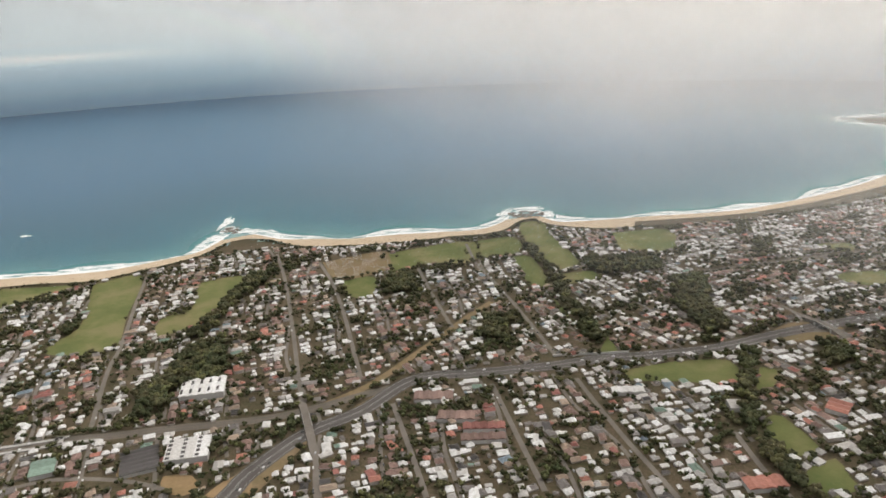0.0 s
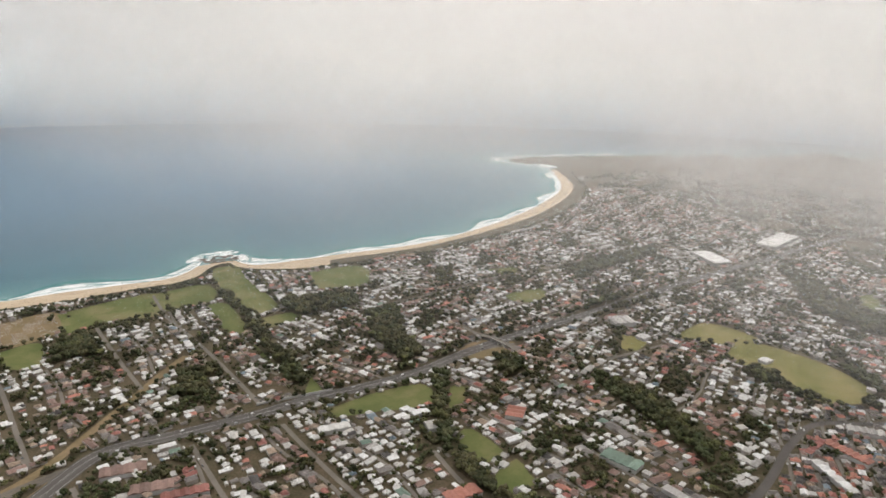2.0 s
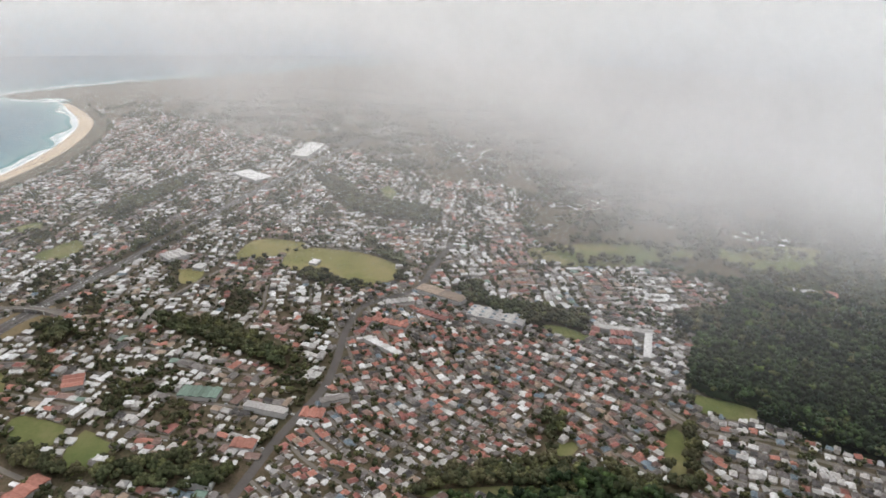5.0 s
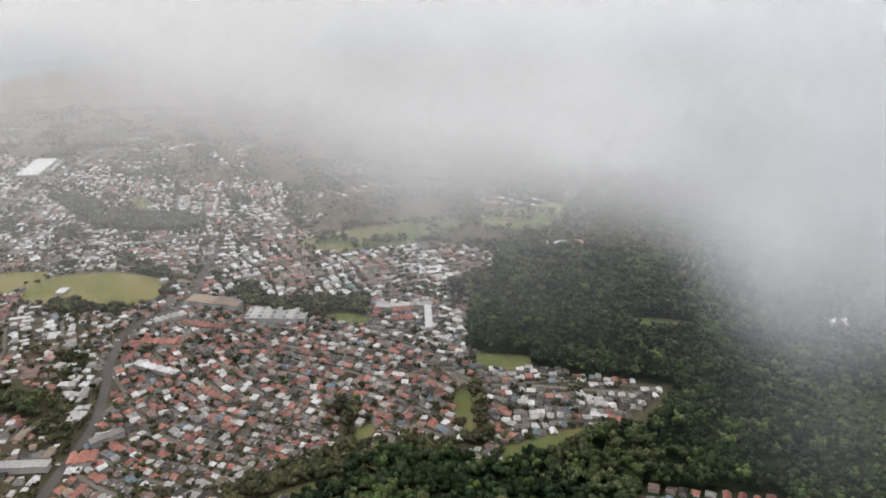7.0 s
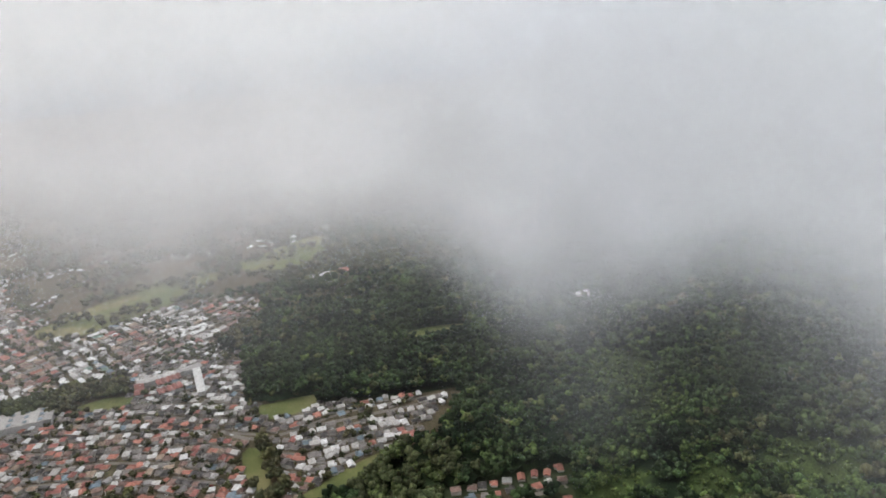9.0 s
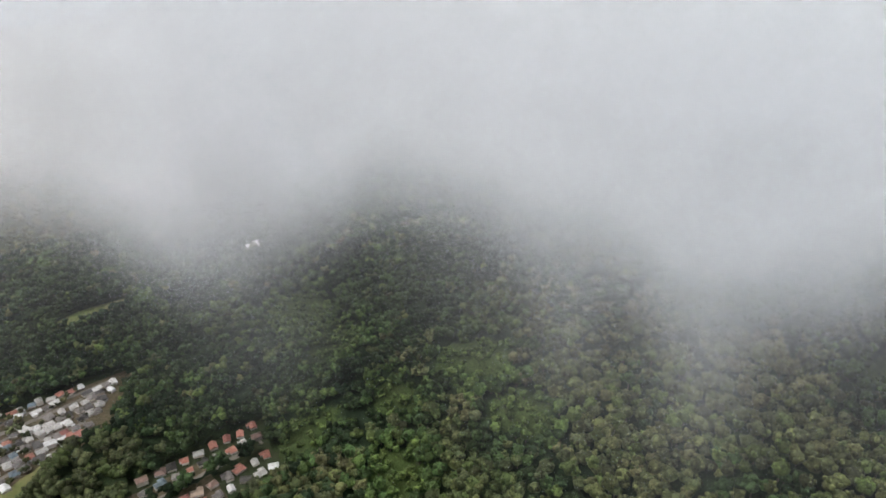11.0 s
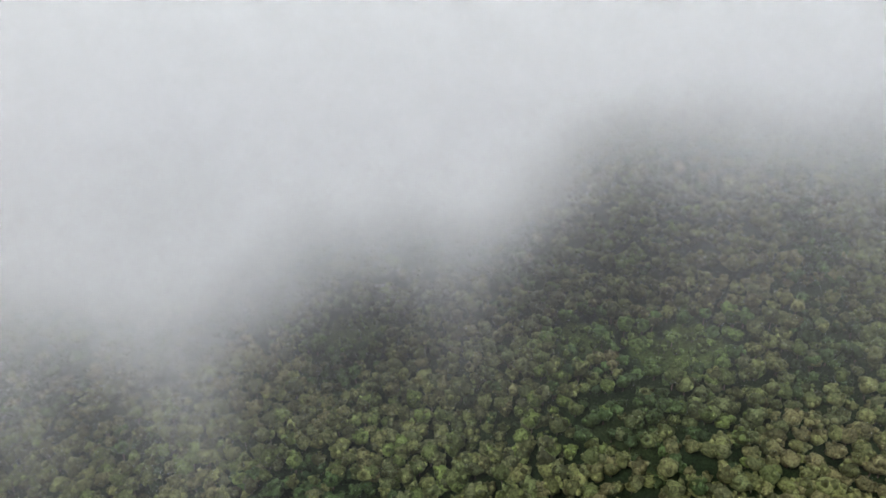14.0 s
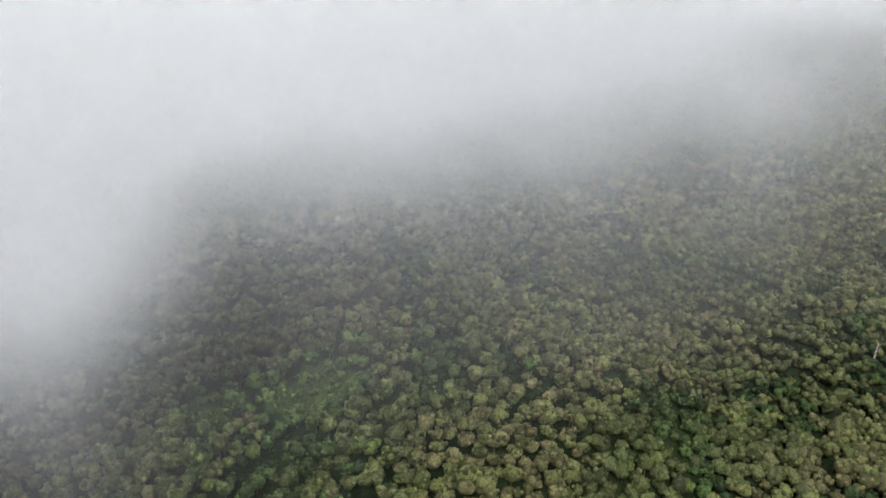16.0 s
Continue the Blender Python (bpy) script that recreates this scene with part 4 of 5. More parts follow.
hall(BLOCKS[11], 8, "pale_grey", "pale grey flat-roofed shop hall by the main road", 2, 0.6, 0)
hall(BLOCKS[12], 9, "pale_grey", "long blue-grey factory hall with pale roof lights", 5, 1.2, 3, lamp_mat="blue")
hall(BLOCKS[13], 8, "tan", "tan and grey shopping hall beside the bend of the road", 2, 1, 0)
hall(BLOCKS[14], 7, "white", "long narrow cream apartment block", 1, 0.8, 0)
hall(BLOCKS[15], 6, "white", "lone white building in the misty forest", 1, 1.5, 0)
hall(BLOCKS[16], 6, "pale_grey", "grey hall among trees at the forest edge", 1, 1.5, 0)
hall(BLOCKS[17], 6, "white", "white buildings in misty fields", 2, 1.5, 0)
hall(BLOCKS[18], 6, "pale_grey", "row of pale grey terrace roofs", 5, 1.5, 0)
hall(BLOCKS[19], 6, "red", "curved row of red-roofed terrace houses", 4, 1.8, 0)
hall(BLOCKS[20], 6, "terracotta", "row of terracotta-roofed terrace houses", 7, 1.8, 0)
hall(BLOCKS[21], 6, "white", "row of white-roofed terrace houses", 6, 1.5, 0)
hall(BLOCKS[22], 6, "red", "row of red-roofed terrace houses", 6, 1.8, 0)
hall(BLOCKS[23], 6, "pale_grey", "crescent of pale grey terrace houses", 5, 1.6, 0)
hall(BLOCKS[24], 6, "green", "school with pale green metal roofs", 4, 1.6, 0)
hall(BLOCKS[25], 7, "grey", "grey flat-roofed shops by the main road", 2, 0.8, 0)

hall(BLOCKS[26], 6, "green", "dull green metal-roofed shed", 2, 1.2, 0)
hall(BLOCKS[27], 6, "terracotta", "school with long orange tiled roofs", 3, 2.2, 0)
hall(BLOCKS[28], 6, "terracotta", "orange-roofed units in a garden", 3, 2, 0)
hall(BLOCKS[29], 6, "white", "three white gabled halls by the wood", 3, 2.4, 0)
hall(BLOCKS[30], 6, "terracotta", "orange tiled units beside the main road", 2, 2, 0)
hall(BLOCKS[31], 6, "terracotta", "bright orange tiled units beside the main road", 3, 2, 0)
hall(BLOCKS[32], 6, "red", "block of red-roofed town houses", 5, 1.8, 0)
hall(BLOCKS[33], 6, "red", "short row of red-roofed town houses", 2, 1.8, 0)
hall(BLOCKS[34], 5, "terracotta", "orange-roofed hall in misty fields", 2, 1.5, 0)
hall(BLOCKS[35], 6, "brown", "long brown-tiled block of units", 4, 1.8, 0)
hall(BLOCKS[36], 6, "brown", "row of brown-tiled units", 4, 1.8, 0)
hall(BLOCKS[37], 6, "brown", "row of dark brown-roofed units", 5, 1.8, 0)
hall(BLOCKS[39], 6, "red", "second block of red-roofed town houses", 5, 1.8, 0)
hall(BLOCKS[38], 6, "red", "second row of dark red-roofed units", 5, 1.8, 0)


# ---- trees ----
def ico():
    b = bmesh.new()
    bmesh.ops.create_icosphere(b, subdivisions=1, radius=1)
    v = np.array([w.co[:] for w in b.verts])
    f = np.array([[w.index for w in face.verts] for face in b.faces])
    b.free()
    return v, f


ICO_V, ICO_F = ico()
OCT_V = np.array([(1, 0, 0), (-1, 0, 0), (0, 1, 0), (0, -1, 0), (0, 0, 1), (0, 0, -1)], float)
OCT_F = np.array([(0, 2, 4), (2, 1, 4), (1, 3, 4), (3, 0, 4), (2, 0, 5), (1, 2, 5), (3, 1, 5), (0, 3, 5)])


def tree_proto(clumps, leaves, seed, limbs=1, size=0.24):
    """A crown of rounded leaf clumps with ragged sprays on a forked trunk. Returns crown (verts, tris) and trunk (verts, tris); the crown's radius is 1."""
    g = np.random.default_rng(seed)
    V, F, k = [], [], 0
    for i in range(clumps):
        a = i * 2.4 + g.uniform(0, 0.6)
        w = 0.0 if i == 0 else 0.3 + 0.5 * (i / clumps) ** 0.6 * g.uniform(0.8, 1.1)
        c = np.array([math.cos(a) * w, math.sin(a) * w, (0.62 - 0.7 * w * w if i else 0) + g.uniform(-0.14, 0.14)])
        v, f = (ICO_V, ICO_F) if i == 0 and clumps > 8 else (OCT_V, OCT_F)
        s = (0.66 if clumps > 8 else 0.75) if i == 0 else g.uniform(0.3, 0.46) if clumps > 8 else g.uniform(0.45, 0.68)
        turn = np.array(Euler(g.uniform(0, 6, 3)).to_matrix())
        V.append(c + (v @ turn.T) * s * g.uniform(0.75, 1.3, (len(v), 1)))
        F.append(f + k)
        k += len(v)
    for i in range(leaves):
        d = g.normal(0, 1, 3)
        d[2] = abs(d[2]) * 0.9 - 0.2
        d /= np.linalg.norm(d)
        o = d * (0.82, 0.82, 0.62) * g.uniform(0.85, 1.12)
        t = np.cross(d, g.normal(0, 1, 3))
        t /= np.linalg.norm(t)
        b = np.cross(d, t)
        a = np.arange(4) * math.pi / 2
        w = size * g.uniform(0.6, 1.4, 4)
        V.append(np.vstack([o + d * size * 0.4, o + (np.cos(a) * w)[:, None] * t + (np.sin(a) * w)[:, None] * b - d * size * g.uniform(0.1, 0.5, 4)[:, None]]))
        F.append(np.array([(0, 1, 2), (0, 2, 3), (0, 3, 4), (0, 4, 1)]) + k)
        k += 5
    V = np.vstack(V) * (1, 1, 0.85)
    T, G, k = [], [], 0
    for i in range(1 + limbs):
        a = i * 2.4 + g.uniform(0, 1)
        lo, hi = (np.array([0, 0, -1.9]), np.array([0, 0, 0.1])) if i == 0 else (np.array([0, 0, -0.75]), np.array([math.cos(a) * 0.55, math.sin(a) * 0.55, 0.15]))
        w0, w1 = (0.09, 0.04) if i == 0 else (0.05, 0.02)
        ang = np.arange(4) * math.pi / 2
        ringa = np.stack([np.cos(ang), np.sin(ang), ang * 0], 1)
        T.append(np.vstack([lo + ringa * w0, hi + ringa * w1]))
        for q in range(4):
            n = (q + 1) % 4
            G += [(k + q, k + n, k + 4 + n), (k + q, k + 4 + n, k + 4 + q)]
        k += 8
    return (V, np.vstack(F)), (np.vstack(T), np.array(G))


def plant(name, spots, protos, leaf, label, category, trunks=True, tone=None):
    """All the trees of a wood in one object. spots: x, y, z of the crown's middle, radius, turn."""
    if not len(spots):
        return
    V, F, M, N, base = [], [], [], [], 0
    tone = (rng.random(len(spots)) if tone is None else tone).astype(np.float32)
    which = rng.integers(len(protos), size=len(spots))
    for k, (crown, trunk) in enumerate(protos):
        s = spots[which == k]
        if not len(s):
            continue
        c, sn = np.cos(s[:, 4]) * s[:, 3], np.sin(s[:, 4]) * s[:, 3]
        for (v, f), mi in ((crown, 0), (trunk, 1)) if trunks else ((crown, 0),):
            P = np.stack([s[:, None, 0] + v[None, :, 0] * c[:, None] - v[None, :, 1] * sn[:, None], s[:, None, 1] + v[None, :, 0] * sn[:, None] + v[None, :, 1] * c[:, None], s[:, None, 2] + v[None, :, 2] * s[:, None, 3] * s[:, None, 5]], 2)
            V.append(P.reshape(-1, 3))
            N.append(np.repeat(tone[which == k], len(v)))
            F.append((f[None] + (np.arange(len(s)) * len(v))[:, None, None]).reshape(-1, 3) + base)
            M.append(np.full(len(s) * len(f), mi))
            base += len(s) * len(v)
    ob = new(name, mesh_of(name, np.vstack(V), np.vstack(F), [leaf, BARK], np.concatenate(M), smooth=True))
    ob.data.attributes.new("tone", "FLOAT", "POINT").data.foreach_set("value", np.concatenate(N))
    tagged(ob, label, category, kind="stuff")


def spots_at(p, rmin, rmax, lift=1.9):
    r = rng.uniform(rmin, rmax, len(p))
    tall = rng.uniform(0.85, 1.25, len(p))
    return np.column_stack([p, hill(p[:, 0], p[:, 1]) + r * 1.5 * tall * lift / 1.9, r, rng.uniform(0, 6.28, len(p)), tall])


def scatter(x0, x1, y0, y1, cell):
    gx, gy = np.meshgrid(np.arange(x0, x1, cell), np.arange(y0, y1, cell))
    p = np.stack([gx.ravel(), gy.ravel()], 1)
    return p + rng.uniform(-0.7, 0.7, p.shape) * cell


def dome_proto(clumps, seed):
    """A rounded crown swelling into leafy bosses on a forked trunk; its radius is 1."""
    g = np.random.default_rng(seed)
    b = bmesh.new()
    bmesh.ops.create_icosphere(b, subdivisions=2, radius=1)
    v = np.array([w.co[:] for w in b.verts])
    f = np.array([[w.index for w in face.verts] for face in b.faces])
    b.free()
    knobs = g.normal(0, 1, (9, 3))
    knobs /= np.linalg.norm(knobs, axis=1)[:, None]
    swell = 0.62 + 0.26 * np.exp(-(1 - (v @ knobs.T).max(1)) * 9) + g.uniform(-0.04, 0.04, len(v))
    V, F, k = [v * swell[:, None] * (1, 1, 0.85)], [f], len(v)
    for i in range(clumps):
        a = i * 2.4 + g.uniform(0, 0.7)
        w = g.uniform(0.42, 0.72)
        c = np.array([math.cos(a) * w, math.sin(a) * w, 0.5 - 0.75 * w * w + g.uniform(-0.15, 0.2)])
        V.append(c + ICO_V * g.uniform(0.22, 0.36) * g.uniform(0.8, 1.2, (len(ICO_V), 1)))
        F.append(ICO_F + k)
        k += len(ICO_V)
    return (np.vstack(V), np.vstack(F)), tree_proto(4, 0, seed, 1)[1]


FINE = [dome_proto(5, 11 + i) for i in range(12)]
PLAIN = [tree_proto(6, 1, 41 + i, 0, 0.35) for i in range(10)]
SMALL = [tree_proto(4, 0, 71 + i, 0, 0.45) for i in range(12)]

# the forest on the escarpment
def wooded(p):
    """Points under the forest's canopy."""
    ok = (-0.97 * p[:, 1] - 0.25 * p[:, 0] > 75) & (p[:, 1] < -130)
    ok |= (p[:, 0] > 280) & (p[:, 1] < 250) & ~inside(p, TOWN)
    ok |= inside(p, VALLEY)
    for h in lots[(lots[:, 1] < -130) & (lots[:, 0] < 625)]:
        ok &= np.hypot(p[:, 0] - h[0] + 4, p[:, 1] - h[1] - 2) > 13
    for ring in LAWNS + BLOCKS:
        ok &= ~inside(p, ring)
    return ok & ~inside(p, SPUR_TOWN)


p = scatter(-1350, 1250, -1500, 260, 7.6)
p = p[wooded(p)]
dist = np.hypot(p[:, 0] - 20, p[:, 1] + 60)
az = np.degrees(np.arctan2(p[:, 0] - 20, p[:, 1] + 60)) % 360
seen = (az > 60) & (az < 262) & (dist > 300)
near = seen & (dist < 550) & (az > 75) & (az < 252)
far = seen & ~near & (dist < np.where((az < 150) | (az > 222), 1250, 900)) & (rng.random(len(p)) < np.where(az > 180, 0.9, 0.66))
FOREST = "dense eucalypt forest of olive and grey-green crowns on the slope"
TRACK = [(-360, -530), (-397, -508), (-463, -449), (-509, -390), (-518, -345), (-458, -333), (-420, -290)]
# lush hollows: middle, reach along x and y
HOLLOWS = [(430, -330, 45, 40), (370, -420, 50, 30), (-113, -537, 52, 27), (-45, -555, 34, 24), (739, -407, 70, 60), (640, -396, 60, 40), (545, -300, 40, 50), (460, -446, 70, 40), (500, -380, 40, 30), (150, -600, 40, 24)]


def lush(q):
    return np.max([np.exp(-((q[:, 0] - x) / a) ** 2 - ((q[:, 1] - y) / b) ** 2) for x, y, a, b in HOLLOWS], 0)


for part_of, protos, lo, hi in ((near, FINE, 5.2, 8.7), (far, SMALL, 5.4, 8.8)):
    q = p[part_of]
    q = q[near_line(q, TRACK) > 2.5]
    east = np.clip((q[:, 0] - 430) / 130 + rng.normal(0, 0.2, len(q)), 0, 1)
    wet = np.clip((mottle(q, 75, 21) + rng.normal(0, 0.2, len(q)) - 0.3) * 5, 0, 1)
    green = lush(q) + rng.normal(0, 0.12, len(q))
    glade = green > 0.62
    s = spots_at(q, lo, hi)
    s[:, 3] *= (1 - 0.14 * wet) * np.where(glade, 0.62, 1.0)
    s[:, 2] -= 2.5 * wet + 3 * glade
    olive = np.clip(rng.uniform(0.58, 1.0, len(q)) + 0.12 * mottle(q, 60, 33) + 0.1 * (q[:, 0] < -150), 0.55, 1)
    dark = np.clip(0.15 + 0.2 * mottle(q, 38, 51) + rng.normal(0, 0.07, len(q)) + 0.45 * (rng.random(len(q)) < 0.08), 0, 0.8)
    tone = np.where(rng.random(len(q)) < 0.95 * east, dark, olive)
    tone = np.where((wet > 0.5) & (rng.random(len(q)) < 0.7), rng.uniform(0.1, 0.36, len(q)), tone)
    tone = np.where(green > 0.4, rng.uniform(0.33, 0.47, len(q)), tone)
    tone = np.where(glade, rng.uniform(0.43, 0.54, len(q)), tone)
    tone = np.where(np.hypot(q[:, 0] - 640, q[:, 1] + 112) < 60, rng.uniform(0.6, 0.8, len(q)), tone)
    plant("forest", s, protos, LEAF_FOREST, FOREST, "forest", trunks=protos is FINE, tone=tone)

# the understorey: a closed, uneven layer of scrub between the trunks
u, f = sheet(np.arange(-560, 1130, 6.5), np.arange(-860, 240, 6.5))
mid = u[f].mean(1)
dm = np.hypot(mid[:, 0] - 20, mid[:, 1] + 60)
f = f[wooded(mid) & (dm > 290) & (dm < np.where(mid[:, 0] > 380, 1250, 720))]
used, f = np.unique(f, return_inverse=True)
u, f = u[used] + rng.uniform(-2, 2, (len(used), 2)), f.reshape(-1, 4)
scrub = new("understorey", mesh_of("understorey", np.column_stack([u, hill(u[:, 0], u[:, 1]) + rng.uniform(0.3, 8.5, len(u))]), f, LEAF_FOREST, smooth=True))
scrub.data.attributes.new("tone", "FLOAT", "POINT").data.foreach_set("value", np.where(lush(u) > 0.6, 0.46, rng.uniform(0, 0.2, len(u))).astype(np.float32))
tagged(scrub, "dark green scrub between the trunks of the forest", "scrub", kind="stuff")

# woods, creek lines and park edges in the town
W = []
for ring in WOODS:
    a = np.asarray(ring)
    q = scatter(*(a[:, 0].min(), a[:, 0].max(), a[:, 1].min(), a[:, 1].max()), 8.6)
    q = q[inside(q, ring)]
    okw = np.ones(len(q), bool)
    for r in LAWNS:
        okw &= ~inside(q, r)
    for line, w in LINES:
        okw &= near_line(q, line) > w / 2 + 2
    edge = near_line(q, np.vstack([a, a[:1]]))
    W.append(q[okw & (rng.random(len(q)) < 0.45 + edge / 22)])
plant("wood", spots_at(np.vstack(W), 5.2, 8.2, 1.2), PLAIN, LEAF_TOWN, "dark green trees along creeks and park edges", "trees", trunks=False)

# garden and street trees
q = scatter(-1000, 1900, -250, 2000, 8.2)
q = q[inside(q, TOWN)]
dense = 0.52 - 0.5 * mottle(q, 55, 5)
q = q[~blocked(q, 1.5) & (rng.random(len(q)) < np.where(inside(q, ESTATE_SIDE), 0.42, dense))]
for ring in BLOCKS:
    q = q[~inside(q, ring)]
cell = {}
for h in lots:
    cell.setdefault((int(h[0] // 10), int(h[1] // 10)), []).append(h)
free = [min([math.hypot(t[0] - h[0], t[1] - h[1]) for a in (-1, 0, 1) for b in (-1, 0, 1) for h in cell.get((int(t[0] // 10) + a, int(t[1] // 10) + b), [])] or [99]) > 4.6 for t in q]
q = q[np.array(free)]
q = q[np.argsort(np.hypot(q[:, 0] - 330, q[:, 1] - 130))]
near_trees, q = spots_at(q[:160], 2.4, 4.8, 1.3), q[160:]
stock = []
for k, ((cv, cf), (tv, tf)) in enumerate(FINE[:6]):
    t = new("tree")
    tagged(t, "dark green leafy garden tree among houses", "tree", "garden trees")
    leaf = part("crown", mesh_of("crown", cv, cf, LEAF_TOWN), t)
    leaf.data.attributes.new("tone", "FLOAT", "POINT").data.foreach_set("value", np.full(len(cv), k / 6, np.float32))
    part("trunk", mesh_of("trunk", tv, tf, BARK), t)
    stock.append(t)
for k, (x, y, z, r, turn, tall) in enumerate(near_trees):
    m = pose(x, y, z, 0, 0, math.degrees(turn))
    t = stock[k] if k < 6 else copy_thing(stock[k % 6], m)
    t.matrix_basis = m @ Matrix.Diagonal((r, r, r * tall, 1))
garden = spots_at(q, 1.6, 4.3, 1.3)
garden[:, 3] *= np.where(mottle(q, 55, 5) < -0.35, 1.35, 1.0)
plant("garden_trees", garden, SMALL, LEAF_TOWN, "dark green garden and street trees among houses", "trees", trunks=False)

# trees round the fields
W = []
for ring in LAWNS[:40]:
    for a in ring:
        if rng.random() < 0.5:
            W.append(a + (a - ring.mean(0)) / (np.hypot(*(a - ring.mean(0))) + 1) * rng.uniform(2, 9))
W = np.array(W)
okw = ~inside(W, SEA_SIDE) & ~inside(W, SAND_SIDE) & (near_line(W, DUNE) > 16)
for line, w in LINES:
    okw &= near_line(W, line) > w / 2 + 3
plant("park_trees", spots_at(W[okw], 3, 5.5, 1.4), PLAIN, LEAF_TOWN, "dark green trees standing round a sports field", "trees", trunks=False)
# trees on the dark line of the railway and the motorway's verges
W = []
for line, side in ((OLD_LINE, 9), (OLD_LINE, -9), (MOTORWAY_LINE, 22), (MOTORWAY_LINE, -23), (RAIL_NORTH, 13), (RAIL_SOUTH, 12), (RAIL_SOUTH, -12)):
    c = curve_through(line, 7)
    d = np.gradient(c, axis=0)
    d /= np.hypot(*d.T)[:, None]
    s = c + np.stack([-d[:, 1], d[:, 0]], 1) * (side + rng.uniform(-3, 3, (len(c), 1)))
    W.append(s[rng.random(len(s)) < (0.3 if line is MOTORWAY_LINE else 0.6)])
W = np.vstack(W)
W = W[~blocked(W, 2) & (W[:, 0] > -800)]
plant("verge_trees", spots_at(W, 2.5, 4.5, 1.3), PLAIN, LEAF_TOWN, "dark scrub and trees along the railway and motorway", "trees", trunks=False)

# low scrub on the dune behind the sand
c = curve_through(DUNE, 5)
c = c[(c[:, 0] > -1100) & (c[:, 0] < 1640)]
d = np.gradient(c, axis=0)
d /= np.hypot(*d.T)[:, None]
W = np.vstack([c + np.stack([d[:, 1], -d[:, 0]], 1) * (off + rng.uniform(-2.5, 2.5, (len(c), 1))) for off in (3, 7, 11)])
W = W[(rng.random(len(W)) < 0.8) & (np.sin(W[:, 0] / 60) + np.sin(W[:, 0] / 23) > -0.9)]
plant("dune_scrub", spots_at(W, 1.3, 3.2, 0.6), SMALL, LEAF_TOWN, "dark low scrub on the dune behind the beach", "scrub", trunks=False)

# ---- low cloud: mist banks hanging round and below the eye ----
# compass direction in degrees, and how far under the horizon the cloud's lower rim hangs there
RIM = [(-60, -4), (-30, -4), (-20, -3), (-8, 2), (4, 6.2), (10, 7), (22, 6.6), (34, 6.4), (45, 7.8), (54, 10.6), (63, 11.8), (72, 15.3), (78, 18.3), (90, 18.6), (95, 18.5), (100, 19), (105, 27), (113, 27.5), (119, 24.5), (125, 24),
       (133, 25.2), (138, 27), (141, 30.6), (145, 28), (152, 33.8), (158, 30), (163, 27.6), (168, 25.6), (173, 26.4), (177, 28.9), (181, 26.5), (184, 23.4), (187, 18.8), (192, 16.8), (200, 17.6), (209, 16), (220, 14.9), (226, 13.4), (233, 9.5), (239, 6.9), (246, 5), (265, 3), (300, -4)]
# thin places, where the dark land shows through: direction, depth, their spread, strength
CLEFTS = [(101, 12, 4, 5, 0.12), (96, 4, 6, 4, 0.1), (50, 6, 4, 3, 0.14), (72, 6, 5, 4, 0.12), (84, 6, 4, 4, 0.08), (112, 20, 3, 4, 0.12), (238, 5, 8, 3, 0.2), (190, 17, 8, 3, 0.16), (22, 3, 12, 2, 0.06)]
# thicker heaps of cloud, in the same terms
HEAPS = [(13, 5, 7, 4, 0.5), (-6, 3, 5, 3, 0.3), (113, 32, 6, 5, 0.12), (141, 30, 3.5, 6, 0.25), (153, 33, 4, 6, 0.25), (177, 28, 3, 5, 0.12)]
WAYS = np.arange(-60, 300.1, 1.5)


def eased(values, width):
    """Smoothed over that many degrees."""
    k = np.hanning(2 * width + 1)
    return np.convolve(np.pad(values, width, "edge"), k / k.sum(), "valid")


RIM_D = eased(np.interp(WAYS, *np.array(RIM, float).T), 5) - np.interp(WAYS, [60, 100], [1, 2.4])
EYE_X, EYE_Y, EYE_Z = 30, -55, 478
GRAIN = np.random.default_rng(5).random((97, 97))


def billow(u, v, octaves=4):
    """Smooth lattice noise from 0 to 1."""
    t, amp, tot = 0, 1.0, 0
    for k in range(octaves):
        a, b = np.floor(u).astype(int), np.floor(v).astype(int)
        x, y = u - a, v - b
        x, y = x * x * (3 - 2 * x), y * y * (3 - 2 * y)
        g = lambda i, j: GRAIN[(a + i) % 97, (b + j) % 97]
        t = t + amp * ((g(0, 0) * (1 - x) + g(1, 0) * x) * (1 - y) + (g(0, 1) * (1 - x) + g(1, 1) * x) * y)
        tot, amp, u, v = tot + amp, amp * 0.5, u * 2 + 17.3, v * 2 + 5.1
    return t / tot


